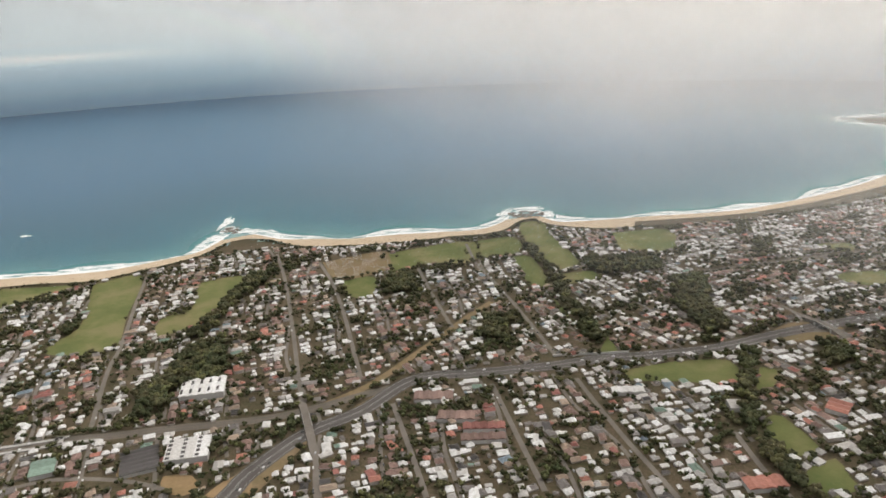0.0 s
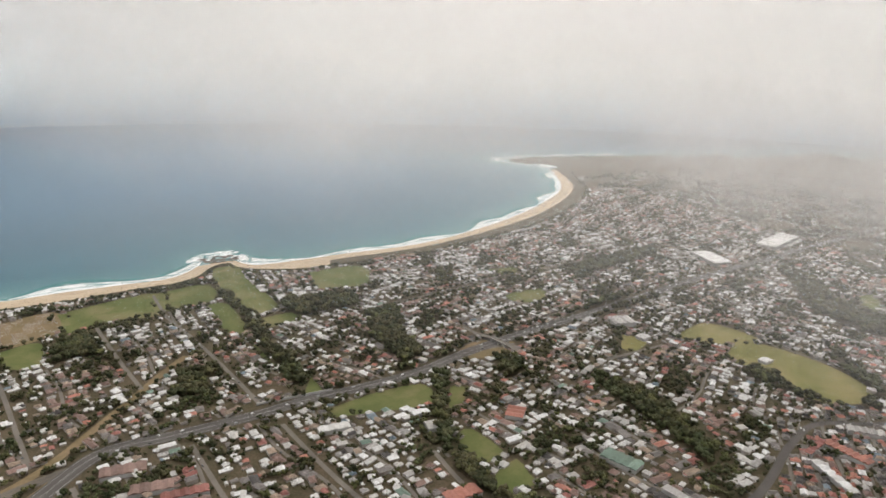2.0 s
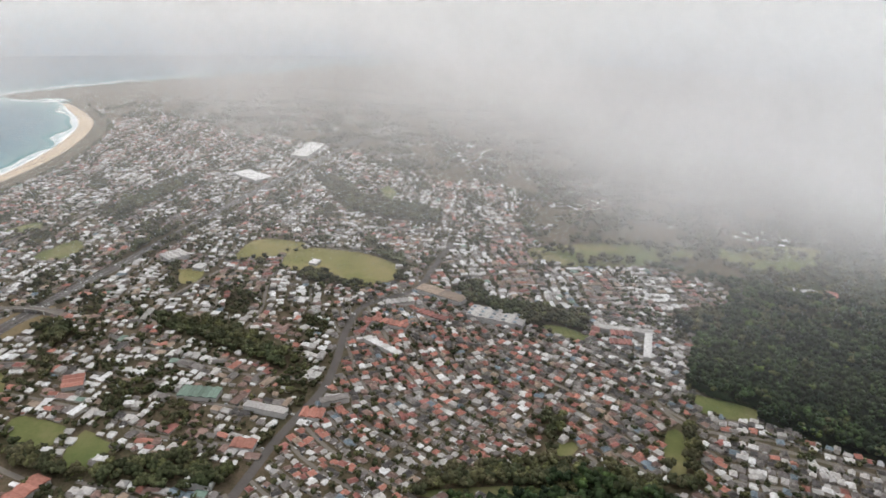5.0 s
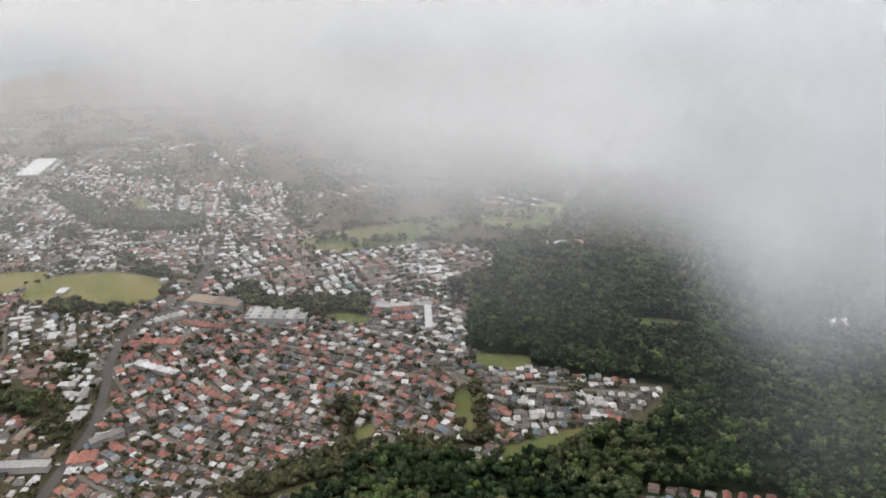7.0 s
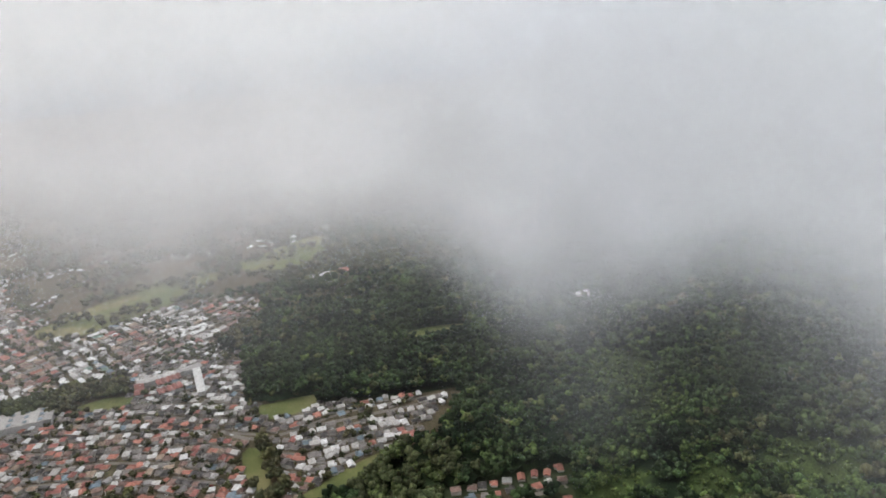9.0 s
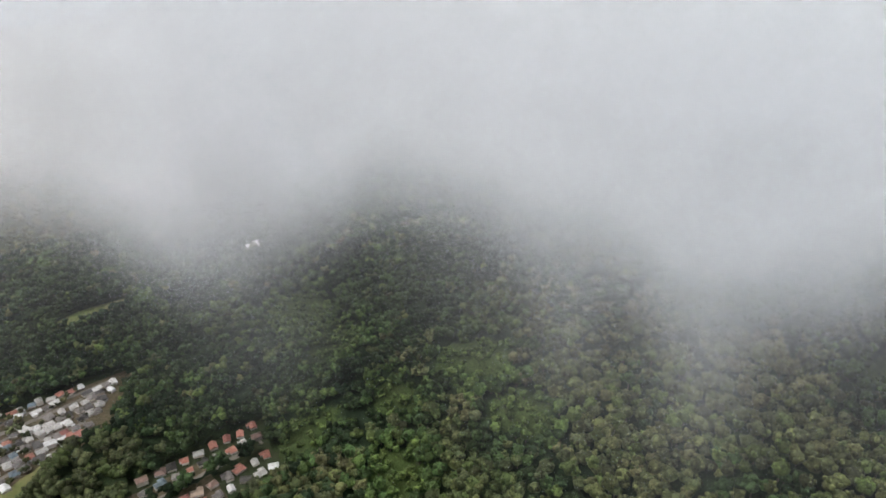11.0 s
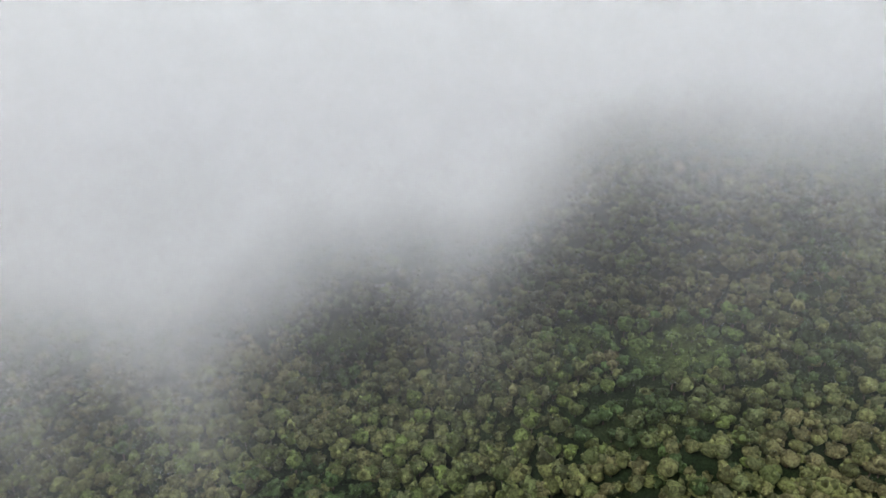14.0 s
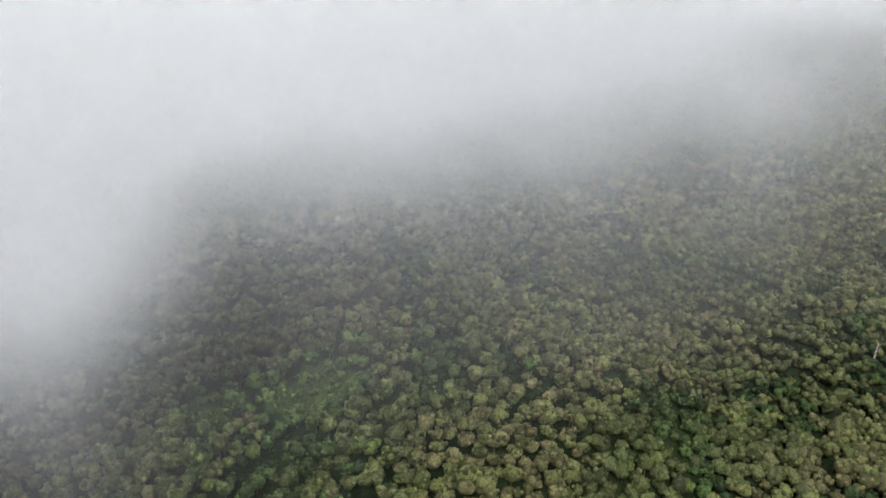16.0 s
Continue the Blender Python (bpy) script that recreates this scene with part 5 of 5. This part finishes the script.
def cover(az, dep, shift):
    """How much of the view the cloud hides in a direction, from 0 to 1."""
    rag = billow(az / 9 + shift * 0.3, dep / 16 + shift) - 0.5
    rim = np.interp(az, WAYS, RIM_D) + 6.5 * rag
    soft = np.interp(az, [-60, 0, 40, 70, 105, 130, 190, 240], [7, 7, 6.5, 6, 5.5, 5.5, 6, 7])
    x = np.clip((rim + soft - dep) / (2 * soft), 0, 1)
    core = x * x * (3 - 2 * x) * (0.9 + 0.14 * (billow(az / 13 + 40 + shift * 0.2, dep / 9 + 3) - 0.15))
    tail = np.interp(az, [-60, -25, 10, 60, 100, 122, 133, 150, 170, 200, 240], [0.3, 0.32, 0.42, 0.54, 0.2, 0.2, 0.36, 0.4, 0.34, 0.48, 0.85]) * np.exp(-np.maximum(dep - rim, 0) / np.interp(az, [-60, -20, 10, 60, 110, 122, 135, 150, 180, 220], [8, 8, 12, 13, 5, 6, 12, 10, 8, 15]))
    t = 1 - (1 - np.clip(core, 0, 0.985)) * (1 - tail)
    for a, d, wa, wd, k in HEAPS:
        t = 1 - (1 - t) * (1 - k * np.exp(-((az - a) / wa) ** 2 - ((dep - d) / wd) ** 2))
    for a, d, wa, wd, k in CLEFTS:
        t = t * (1 - k * np.clip((dep - 1) / 4, 0, 1) * np.exp(-((az - a) / wa) ** 2 - ((dep - d) / wd) ** 2))
    return np.clip(t, 0, 0.965)


def ground_reach(az, dep):
    """How far off the ground lies under the angle dep, in each direction."""
    r = np.arange(150, 3200, 10.0)[:, None]
    low = EYE_Z - r * np.tan(dep) < hill(EYE_X + r * np.sin(az), EYE_Y + r * np.cos(az))
    return np.where(low.any(0), r[np.argmax(low, 0), 0], 3200.0)


def curtain(name, V, shape, hide, uv):
    """A sheet of mist over a grid of points, with its cover on each."""
    k, n = shape
    i, j = np.meshgrid(np.arange(k - 1), np.arange(n - 1), indexing="ij")
    a = (i * n + j).ravel()
    ob = new(name, mesh_of(name, V, np.stack([a, a + 1, a + n + 1, a + n], 1), MIST, uv=uv, smooth=True))
    ob.data.attributes.new("cover", "FLOAT", "POINT").data.foreach_set("value", hide.astype(np.float32))
    return tagged(ob, "ragged white low cloud hanging over town and forest", "cloud", "low cloud", "stuff")


def mist_bank(name, reach, share, shift):
    """A curtain of cloud round the eye. reach: how much farther it hangs, as a part of the distance of the ground under the cloud's rim; share: its part of the whole cover."""
    az, d = WAYS, eased(RIM_D, 12)
    R = eased(np.clip((reach + np.interp(az, [85, 120], [0.15, 0.42])) * ground_reach(np.radians(az), np.radians(np.maximum(d, 3.0))), 250 + 15 * shift, 2300), 26)
    rows = np.linspace(1, 0, 44)
    low = np.maximum(d, 0) + np.interp(az, [85, 125], [18, 24])
    crest = np.interp(az, [60, 120, 240, 270], [-8.5, 0.5, -1.5, -6])
    dep = crest + (low - crest) * rows[:, None]
    A = np.broadcast_to(az, dep.shape)
    rr = R * (1 + 0.05 * np.sin(np.radians(5 * az) + shift)) * (1 + 0.1 * (1 - rows[:, None]))
    V = np.stack([EYE_X + rr * np.sin(np.radians(A)), EYE_Y + rr * np.cos(np.radians(A)), EYE_Z - rr * np.tan(np.radians(dep))], 2).reshape(-1, 3)
    hem = np.clip((1 - rows[:, None]) / 0.22, 0, 1)
    hide = 1 - (1 - cover(A, dep, shift)) ** share
    curtain(name, V, dep.shape, (hide * hem).ravel(), np.stack([(A.ravel() + 60) / 360, dep.ravel() / 60 + 0.5], 1))


for k in range(22):
    mist_bank("cloud_bank" if k > 10 else "cloud_veil", 0.021 * k, 1 / 22, 0.04 * k)


def far_sea():
    az = np.radians(np.arange(-180, 181, 5.0))
    k, i = len(az), np.arange(len(az) - 1)
    # above eye level the pale painted haze also hides the bright low sky
    V = [np.stack([4650 * np.sin(az) * (1 + 0.01 * s), 4650 * np.cos(az) * (1 + 0.01 * s), np.full(len(az), s * 1400.0)], 1) for s in (0, 1)]
    uv = [np.stack([az / (2 * math.pi) + 0.5, np.full(len(az), s)], 1) for s in (0, 1)]
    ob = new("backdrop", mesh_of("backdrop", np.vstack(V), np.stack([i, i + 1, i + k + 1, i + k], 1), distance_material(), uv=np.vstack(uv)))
    tagged(ob, "backdrop of far blue sea with haze painted in at the horizon", "horizon", kind="structure")


far_sea()

# the farther suburb, thin and half lost in the haze
q = scatter(1150, 3300, -100, 2300, 21)
q = q[(q[:, 0] > 1500) | (q[:, 1] > 430)]
q = q[(mottle(q, 120, 17) > -0.1) & ~inside(q, TOWN) & ~inside(q, SEA_SIDE) & (near_line(q, COAST) > 90) & (near_line(q, MOTORWAY_LINE) > 22) & (np.hypot(q[:, 0], q[:, 1]) < 3300)]
for ring in LAWNS:
    q = q[~inside(q, ring)]
kind = rng.choice(4, size=len(q), p=[0.2, 0.22, 0.38, 0.2])
for k, col in enumerate(("white", "pale_grey", "brown", "grey")):
    V, F = [], []
    for x, y in q[kind == k]:
        wv, wf, rv, rf = GEO[int(rng.integers(len(GEO)))]
        a = rng.uniform(0, 0.4) + (math.pi / 2 if rng.random() < 0.5 else 0)
        b = len(V)
        V += [(x + v[0] * math.cos(a) - v[1] * math.sin(a), y + v[0] * math.sin(a) + v[1] * math.cos(a), v[2]) for v in rv]
        F += [[b + i for i in face] for face in rf]
    tagged(new("distant_houses", mesh_of("distant_houses", V, F, ROOF_MATS[col])), f"{COLOUR_WORDS[col]} roofs of a far suburb in haze", "houses", kind="stuff")
w = q + rng.uniform(-14, 14, q.shape)
plant("far_woods", spots_at(w, 3, 6, 1.3), SMALL, LEAF_TOWN, "dark trees among far houses in haze", "trees", trunks=False)

# woods and paddocks on the far side of the town
q = scatter(1150, 2700, -900, 2700, 15)
keepq = (inside(q, LAWNS_FAR[0]) | inside(q, LAWNS_FAR[1])) & (mottle(q, 45, 15) > 0.1)
keepq |= (q[:, 1] < 10) & (q[:, 0] < 2000) & (rng.random(len(q)) < 0.85) & ~inside(q, VALLEY) & ~inside(q, TOWN) & ~inside(q, LAWNS_FAR[0]) & ~inside(q, LAWNS_FAR[1])
keepq |= (mottle(q, 70, 14) > np.where(q[:, 1] < 600, -0.15, 0.2) + rng.uniform(-0.12, 0.12, len(q))) & ~inside(q, TOWN) & ~inside(q, VALLEY) & ~inside(q, LAWNS_FAR[0]) & ~inside(q, LAWNS_FAR[1])
q = q[keepq & (np.hypot(q[:, 0], q[:, 1]) < 2900) & ~inside(q, SEA_SIDE) & (near_line(q, COAST) > 75)]
plant("far_woods", spots_at(q, 4.5, 8, 1.3), SMALL, LEAF_TOWN, "dark patches of trees on misty farmland", "trees", trunks=False)


# ---- rock platforms, breakers and reefs ----
def rocks(cx, cy, rx, ry, n, seed, label):
    g = np.random.default_rng(seed)
    V, F, k = [], [], 0
    for _ in range(n):
        a, r = g.uniform(0, 6.28), math.sqrt(g.random())
        s = g.uniform(3, 9)
        c = np.array([cx + math.cos(a) * r * rx, cy + math.sin(a) * r * ry, 0.2])
        V.append(c + ICO_V * (s, s * g.uniform(0.6, 1), s * 0.18) * g.uniform(0.7, 1.2, (len(ICO_V), 1)))
        F.append(ICO_F + k)
        k += len(ICO_V)
    tagged(new("rock_platform", mesh_of("rock_platform", np.vstack(V), np.vstack(F), ROCK)), label, "rocks", kind="stuff")


def breakers(cx, cy, rx, ry, seed, z=0.6):
    """A ragged patch of white water."""
    k = 28
    a = np.arange(k) * 2 * math.pi / k
    V, uv = [np.array([[cx, cy, z]])], [np.array([[0, 0.3]])]
    for s, vv in ((0.45, 0.15), (0.75, 0.5), (1.0, 1.0)):
        w = 1 + 0.25 * np.sin(3 * a + seed) + 0.15 * np.sin(7 * a + 2 * seed)
        V.append(np.stack([cx + rx * s * w * np.cos(a), cy + ry * s * w * np.sin(a), np.full(k, z)], 1))
        uv.append(np.stack([a, np.full(k, vv)], 1))
    f = [[0, 1 + i, 1 + (i + 1) % k] for i in range(k)]
    f += [[1 + r * k + i, 1 + (r + 1) * k + i, 1 + (r + 1) * k + (i + 1) % k, 1 + r * k + (i + 1) % k] for r in range(2) for i in range(k)]
    tagged(new("breakers", mesh_of("breakers", np.vstack(V), f, FOAM, uv=np.vstack(uv))), "white breakers over shallow rocks", "surf", kind="stuff")


rocks(-525, 1570, 26, 36, 40, 3, "low dark rock platform awash off the point")
rocks(185, 1618, 45, 28, 60, 4, "flat rock platform on the headland's tip")
rocks(1690, 2800, 120, 22, 50, 5, "distant dark reef off the far headland")
for cx, cy, rx, ry, sd in ((-556, 1640, 15, 62, 1.0), (-530, 1580, 26, 28, 2.0), (-470, 1560, 60, 18, 2.6), (140, 1630, 32, 26, 3.0), (190, 1668, 55, 16, 4.0), (232, 1610, 26, 32, 5.0), (1640, 2830, 130, 30, 6.0), (1850, 3300, 60, 40, 7.0), (-1030, 1590, 16, 9, 8.0), (1690, 2560, 40, 60, 9.0)):
    breakers(cx, cy, rx, ry, sd, 0.55 + 0.03 * sd)


# ---- cars ----
CAR_PAINT = [("white", (0.75, 0.75, 0.74)), ("silver", (0.45, 0.46, 0.47)), ("dark_grey", (0.06, 0.065, 0.07)), ("red", (0.3, 0.03, 0.03)), ("blue", (0.05, 0.09, 0.2))]


def paint(name, col):
    m, n, l, b = material(name + "_car_paint", 0.3)
    dust = ramp(n, l, noise_node(n, l, 1.5, 3), [(0.35, tuple(c * 0.85 for c in col)), (0.65, col)])
    l.new(dust, b.inputs["Base Color"])
    b.inputs["Specular IOR Level"].default_value = 0.5
    return m


CAR_GLASS = two_scale("car_glass", 1.0, 0.2, [(0.3, (0.015, 0.018, 0.02)), (0.7, (0.03, 0.034, 0.038))], [(0.3, (0.015, 0.018, 0.02)), (0.7, (0.03, 0.034, 0.038))], 0.5, 0.1)
TYRE = two_scale("tyre_rubber", 3.0, 0.5, [(0.3, (0.02, 0.02, 0.02)), (0.7, (0.035, 0.035, 0.035))], [(0.3, (0.02, 0.02, 0.02)), (0.7, (0.035, 0.035, 0.035))], 0.5, 0.9)


def shell(stations, half):
    """A closed body from (x, low, high) stations with rounded shoulders."""
    V, F = [], []
    for x, lo, hi in stations:
        V += [(x, -half, lo), (x, -half, hi - 0.18), (x, -half + 0.2, hi), (x, half - 0.2, hi), (x, half, hi - 0.18), (x, half, lo)]
    for i in range(len(stations) - 1):
        F += [[i * 6 + j, i * 6 + (j + 1) % 6, i * 6 + 6 + (j + 1) % 6, i * 6 + 6 + j] for j in range(6)]
    return np.array(V), F + [list(range(5, -1, -1)), [len(V) - 6 + j for j in range(6)]]


def car_proto(name, col):
    root = new("car")
    tagged(root, f"{name.replace('_', ' ')} parked car at the kerb of a suburban street", "car", "parked cars")
    v, f = shell([(-2.2, 0.35, 0.75), (-2.1, 0.3, 0.95), (-1.0, 0.25, 1.0), (1.0, 0.25, 0.98), (2.0, 0.3, 0.85), (2.2, 0.4, 0.7)], 0.88)
    mat = paint(name, col)
    part("body", mesh_of("body", v, f, mat), root)
    v, f = shell([(-1.75, 0.95, 1.02), (-1.2, 0.95, 1.42), (0.2, 0.95, 1.46), (1.0, 0.95, 1.0)], 0.76)
    part("window_glass", mesh_of("window_glass", v, f, CAR_GLASS), root, "dark car windows")
    v, f = shell([(-1.25, 1.4, 1.48), (0.25, 1.4, 1.52)], 0.7)
    part("roof", mesh_of("roof", v, f, mat), root)
    for x in (-1.35, 1.35):
        for y in (-0.8, 0.8):
            b = bmesh.new()
            bmesh.ops.create_cone(b, cap_ends=True, segments=10, radius1=0.32, radius2=0.32, depth=0.2, matrix=Matrix.Translation((x, y, 0.32)) @ Euler((math.pi / 2, 0, 0)).to_matrix().to_4x4())
            me = bpy.data.meshes.new("wheel")
            b.to_mesh(me)
            b.free()
            me.materials.append(TYRE)
            part("wheel", me, root, "black tyre")
    return root


spots = []
for a, b, w in lanes:
    for side in (-1, 1):
        if rng.random() < 0.36:
            d = (b - a) / np.hypot(*(b - a))
            q = a + (b - a) * rng.random() + np.array([-d[1], d[0]]) * side * rng.choice([2.3, 5.5])
            spots.append((*q, math.atan2(d[1], d[0]) + (math.pi if rng.random() < 0.5 else 0)))
ride = curve_through(MOTORWAY_LINE, 9)
for k in range(6, len(ride) - 2):
    for side in (-6.5, -3.2, 3.2, 6.5):
        if rng.random() < 0.07:
            d = (ride[k + 1] - ride[k]) / np.hypot(*(ride[k + 1] - ride[k]))
            spots.append((*(ride[k] + np.array([-d[1], d[0]]) * side), math.atan2(d[1], d[0]) + (math.pi if side > 0 else 0)))
spots = np.array(spots)
spots = spots[np.argsort(np.hypot(spots[:, 0] - 330, spots[:, 1] - 130))]
fleet = [car_proto(*c) for c in CAR_PAINT]
for k, (x, y, a) in enumerate(spots[:110]):
    m = pose(x, y, float(hill(x, y)) + 0.2, 0, 0, math.degrees(a))
    kind = int(rng.choice(5, p=[0.45, 0.25, 0.16, 0.07, 0.07])) if k >= 5 else k
    if k < 5:
        fleet[k].matrix_basis = m
    else:
        copy_thing(fleet[kind], m)
bv, bf = shell([(-2.2, 0.3, 0.9), (-0.9, 0.25, 1.45), (0.4, 0.25, 1.45), (2.2, 0.4, 0.75)], 0.9)
rest = spots[110:]
for j, sel in enumerate((rest[::2], rest[1::4], rest[3::4])):
    c, sn = np.cos(sel[:, 2]), np.sin(sel[:, 2])
    z = hill(sel[:, 0], sel[:, 1]) + 0.2
    P = np.stack([sel[:, None, 0] + bv[:, 0] * c[:, None] - bv[:, 1] * sn[:, None], sel[:, None, 1] + bv[:, 0] * sn[:, None] + bv[:, 1] * c[:, None], z[:, None] + bv[:, 2]], 2).reshape(-1, 3)
    F = [[i + k * len(bv) for i in face] for k in range(len(sel)) for face in bf]
    tagged(new("distant_cars", mesh_of("distant_cars", P, F, fleet[j].children[0].data.materials[0])), "cars parked along suburban streets", "cars", kind="stuff")

# ---- motorway crossings ----
def overbridge(cx, cy, ang, length, width):
    root = new("road_bridge")
    root.matrix_basis = pose(cx, cy, 0, 0, 0, ang)
    tagged(root, "pale concrete road bridge over the motorway", "bridge", "motorway bridges")
    box_part("deck", ASPHALT, root, 0, 0, 6.2, length, width, 0.9)
    for s in (-1, 1):
        box_part("parapet", CONCRETE, root, 0, s * (width / 2 - 0.3), 7.1, length, 0.5, 1.2)
        box_part("abutment", CONCRETE, root, s * (length / 2 - 1.5), 0, 2.5, 3, width * 0.95, 7.0)
    box_part("pier", CONCRETE, root, 0, 0, 2.5, 1.2, width * 0.8, 7.2)
    for s in (-1, 1):
        v = [(s * length / 2, -width / 2, 6.6), (s * length / 2, width / 2, 6.6), (s * (length / 2 + 45), width / 2, 0.3), (s * (length / 2 + 45), -width / 2, 0.3)]
        v += [(a, b, -0.5) for a, b, c in v]
        f = [(0, 1, 2, 3), (4, 5, 1, 0), (6, 7, 3, 2), (5, 6, 2, 1), (7, 4, 0, 3)]
        part("ramp", mesh_of("ramp", v, f, ASPHALT), root)


overbridge(-187, 738, -72, 34, 10)
overbridge(560, 950, -72, 34, 11)
wall = new("noise_wall")
wall.matrix_basis = pose(195, 889, 0, 0, 0, 1.5)
tagged(wall, "long pale concrete noise wall along the motorway", "wall")
for i in range(10):
    box_part("panel", CONCRETE, wall, -49.5 + 11 * i, 4.5, 1.6, 10.8, 1.6, 3.6)

# ---- holiday park by the beach: rows of small white cabins ----
cabin = house_geo(8, 3.6, 2.6, 0.35, 0.0, 0.2)
V, F, Vr, Fr = [], [], [], []
g = np.random.default_rng(21)
for i in range(22):
    for j in range(4):
        if g.random() < 0.82:
            x, y, a = -300 + i * 10.5 + g.uniform(-1, 1), 1412 + j * 11 - 0.08 * i + g.uniform(-1, 1), radians(80) + g.normal(0, 0.1)
            if near_line([(x, y)], DUNE)[0] < 8 or inside([(x, y)], SAND_SIDE)[0]:
                continue
            c, sn = math.cos(a), math.sin(a)
            for (v, f), (VV, FF) in (((cabin[0], cabin[1]), (V, F)), ((cabin[2], cabin[3]), (Vr, Fr))):
                k = len(VV)
                VV += [(x + p[0] * c - p[1] * sn, y + p[0] * sn + p[1] * c, p[2]) for p in v]
                FF += [[n + k for n in face] for face in f]
tagged(new("holiday_cabins", mesh_of("holiday_cabins", V, F, WALLS)), "small white holiday cabins in rows behind the beach", "cabins", kind="stuff")
tagged(new("holiday_cabins", mesh_of("holiday_cabins", Vr, Fr, ROOF_MATS["white"])), "white roofs of holiday cabins behind the beach", "cabins", kind="stuff")

# ---- graves in rows on the cemetery's dry grass ----
CEMETERY = [(-266, 1326), (-143, 1382), (-124, 1279), (-217, 1228)]
V, F = [], []
gx, gy = np.meshgrid(np.arange(-400, 120, 3.4), np.arange(900, 1600, 5.2))
gp = np.stack([gx.ravel(), gy.ravel()], 1) @ np.array([[0.96, 0.28], [-0.28, 0.96]]) + (330, -50)
gp = gp[inside(gp, CEMETERY) & (mottle(gp, 22, 3) > -0.35)]
gp = gp + g.uniform(-0.5, 0.5, gp.shape)
for x, y in gp[g.random(len(gp)) < 0.75]:
    a, b, h, k = g.uniform(0.5, 0.9), g.uniform(0.9, 1.3), g.uniform(0.4, 1.1), len(V)
    V += [(x + sx * a, y + sy * b, z) for z in (0, h) for sx, sy in ((-1, -1), (1, -1), (1, 1), (-1, 1))]
    F += [[k + i for i in q] for q in ((4, 5, 6, 7), (0, 1, 5, 4), (1, 2, 6, 5), (2, 3, 7, 6), (3, 0, 4, 7))]
if V:
    tagged(new("graves", mesh_of("graves", V, F, WALLS)), "rows of small pale stone graves on dry grass", "graves", kind="stuff")

# ---- a bleached dead tree above the forest track ----
snag = new("dead_tree")
snag.matrix_basis = pose(-579, -355, float(hill(-579, -355)))
tagged(snag, "tall bleached white dead tree standing over the forest", "tree")


def stem(lo, hi, w0, w1):
    lo, hi = Vector(lo), Vector(hi)
    b = bmesh.new()
    turn = (hi - lo).to_track_quat("Z", "Y").to_matrix().to_4x4()
    bmesh.ops.create_cone(b, cap_ends=True, segments=7, radius1=w0, radius2=w1, depth=(hi - lo).length, matrix=Matrix.Translation((lo + hi) / 2) @ turn)
    me = bpy.data.meshes.new("stem")
    b.to_mesh(me)
    b.free()
    me.materials.append(CONCRETE)
    return me


part("trunk", stem((0, 0, -1), (0.6, 0.2, 26), 1.0, 0.35), snag)
for lo, hi in (((0.3, 0, 15), (3.4, 1.2, 22)), ((0.4, 0.1, 18), (-2.6, -0.8, 25)), ((0.5, 0.1, 21), (1.2, 2.6, 27))):
    part("branch", stem(lo, hi, 0.4, 0.12), snag)
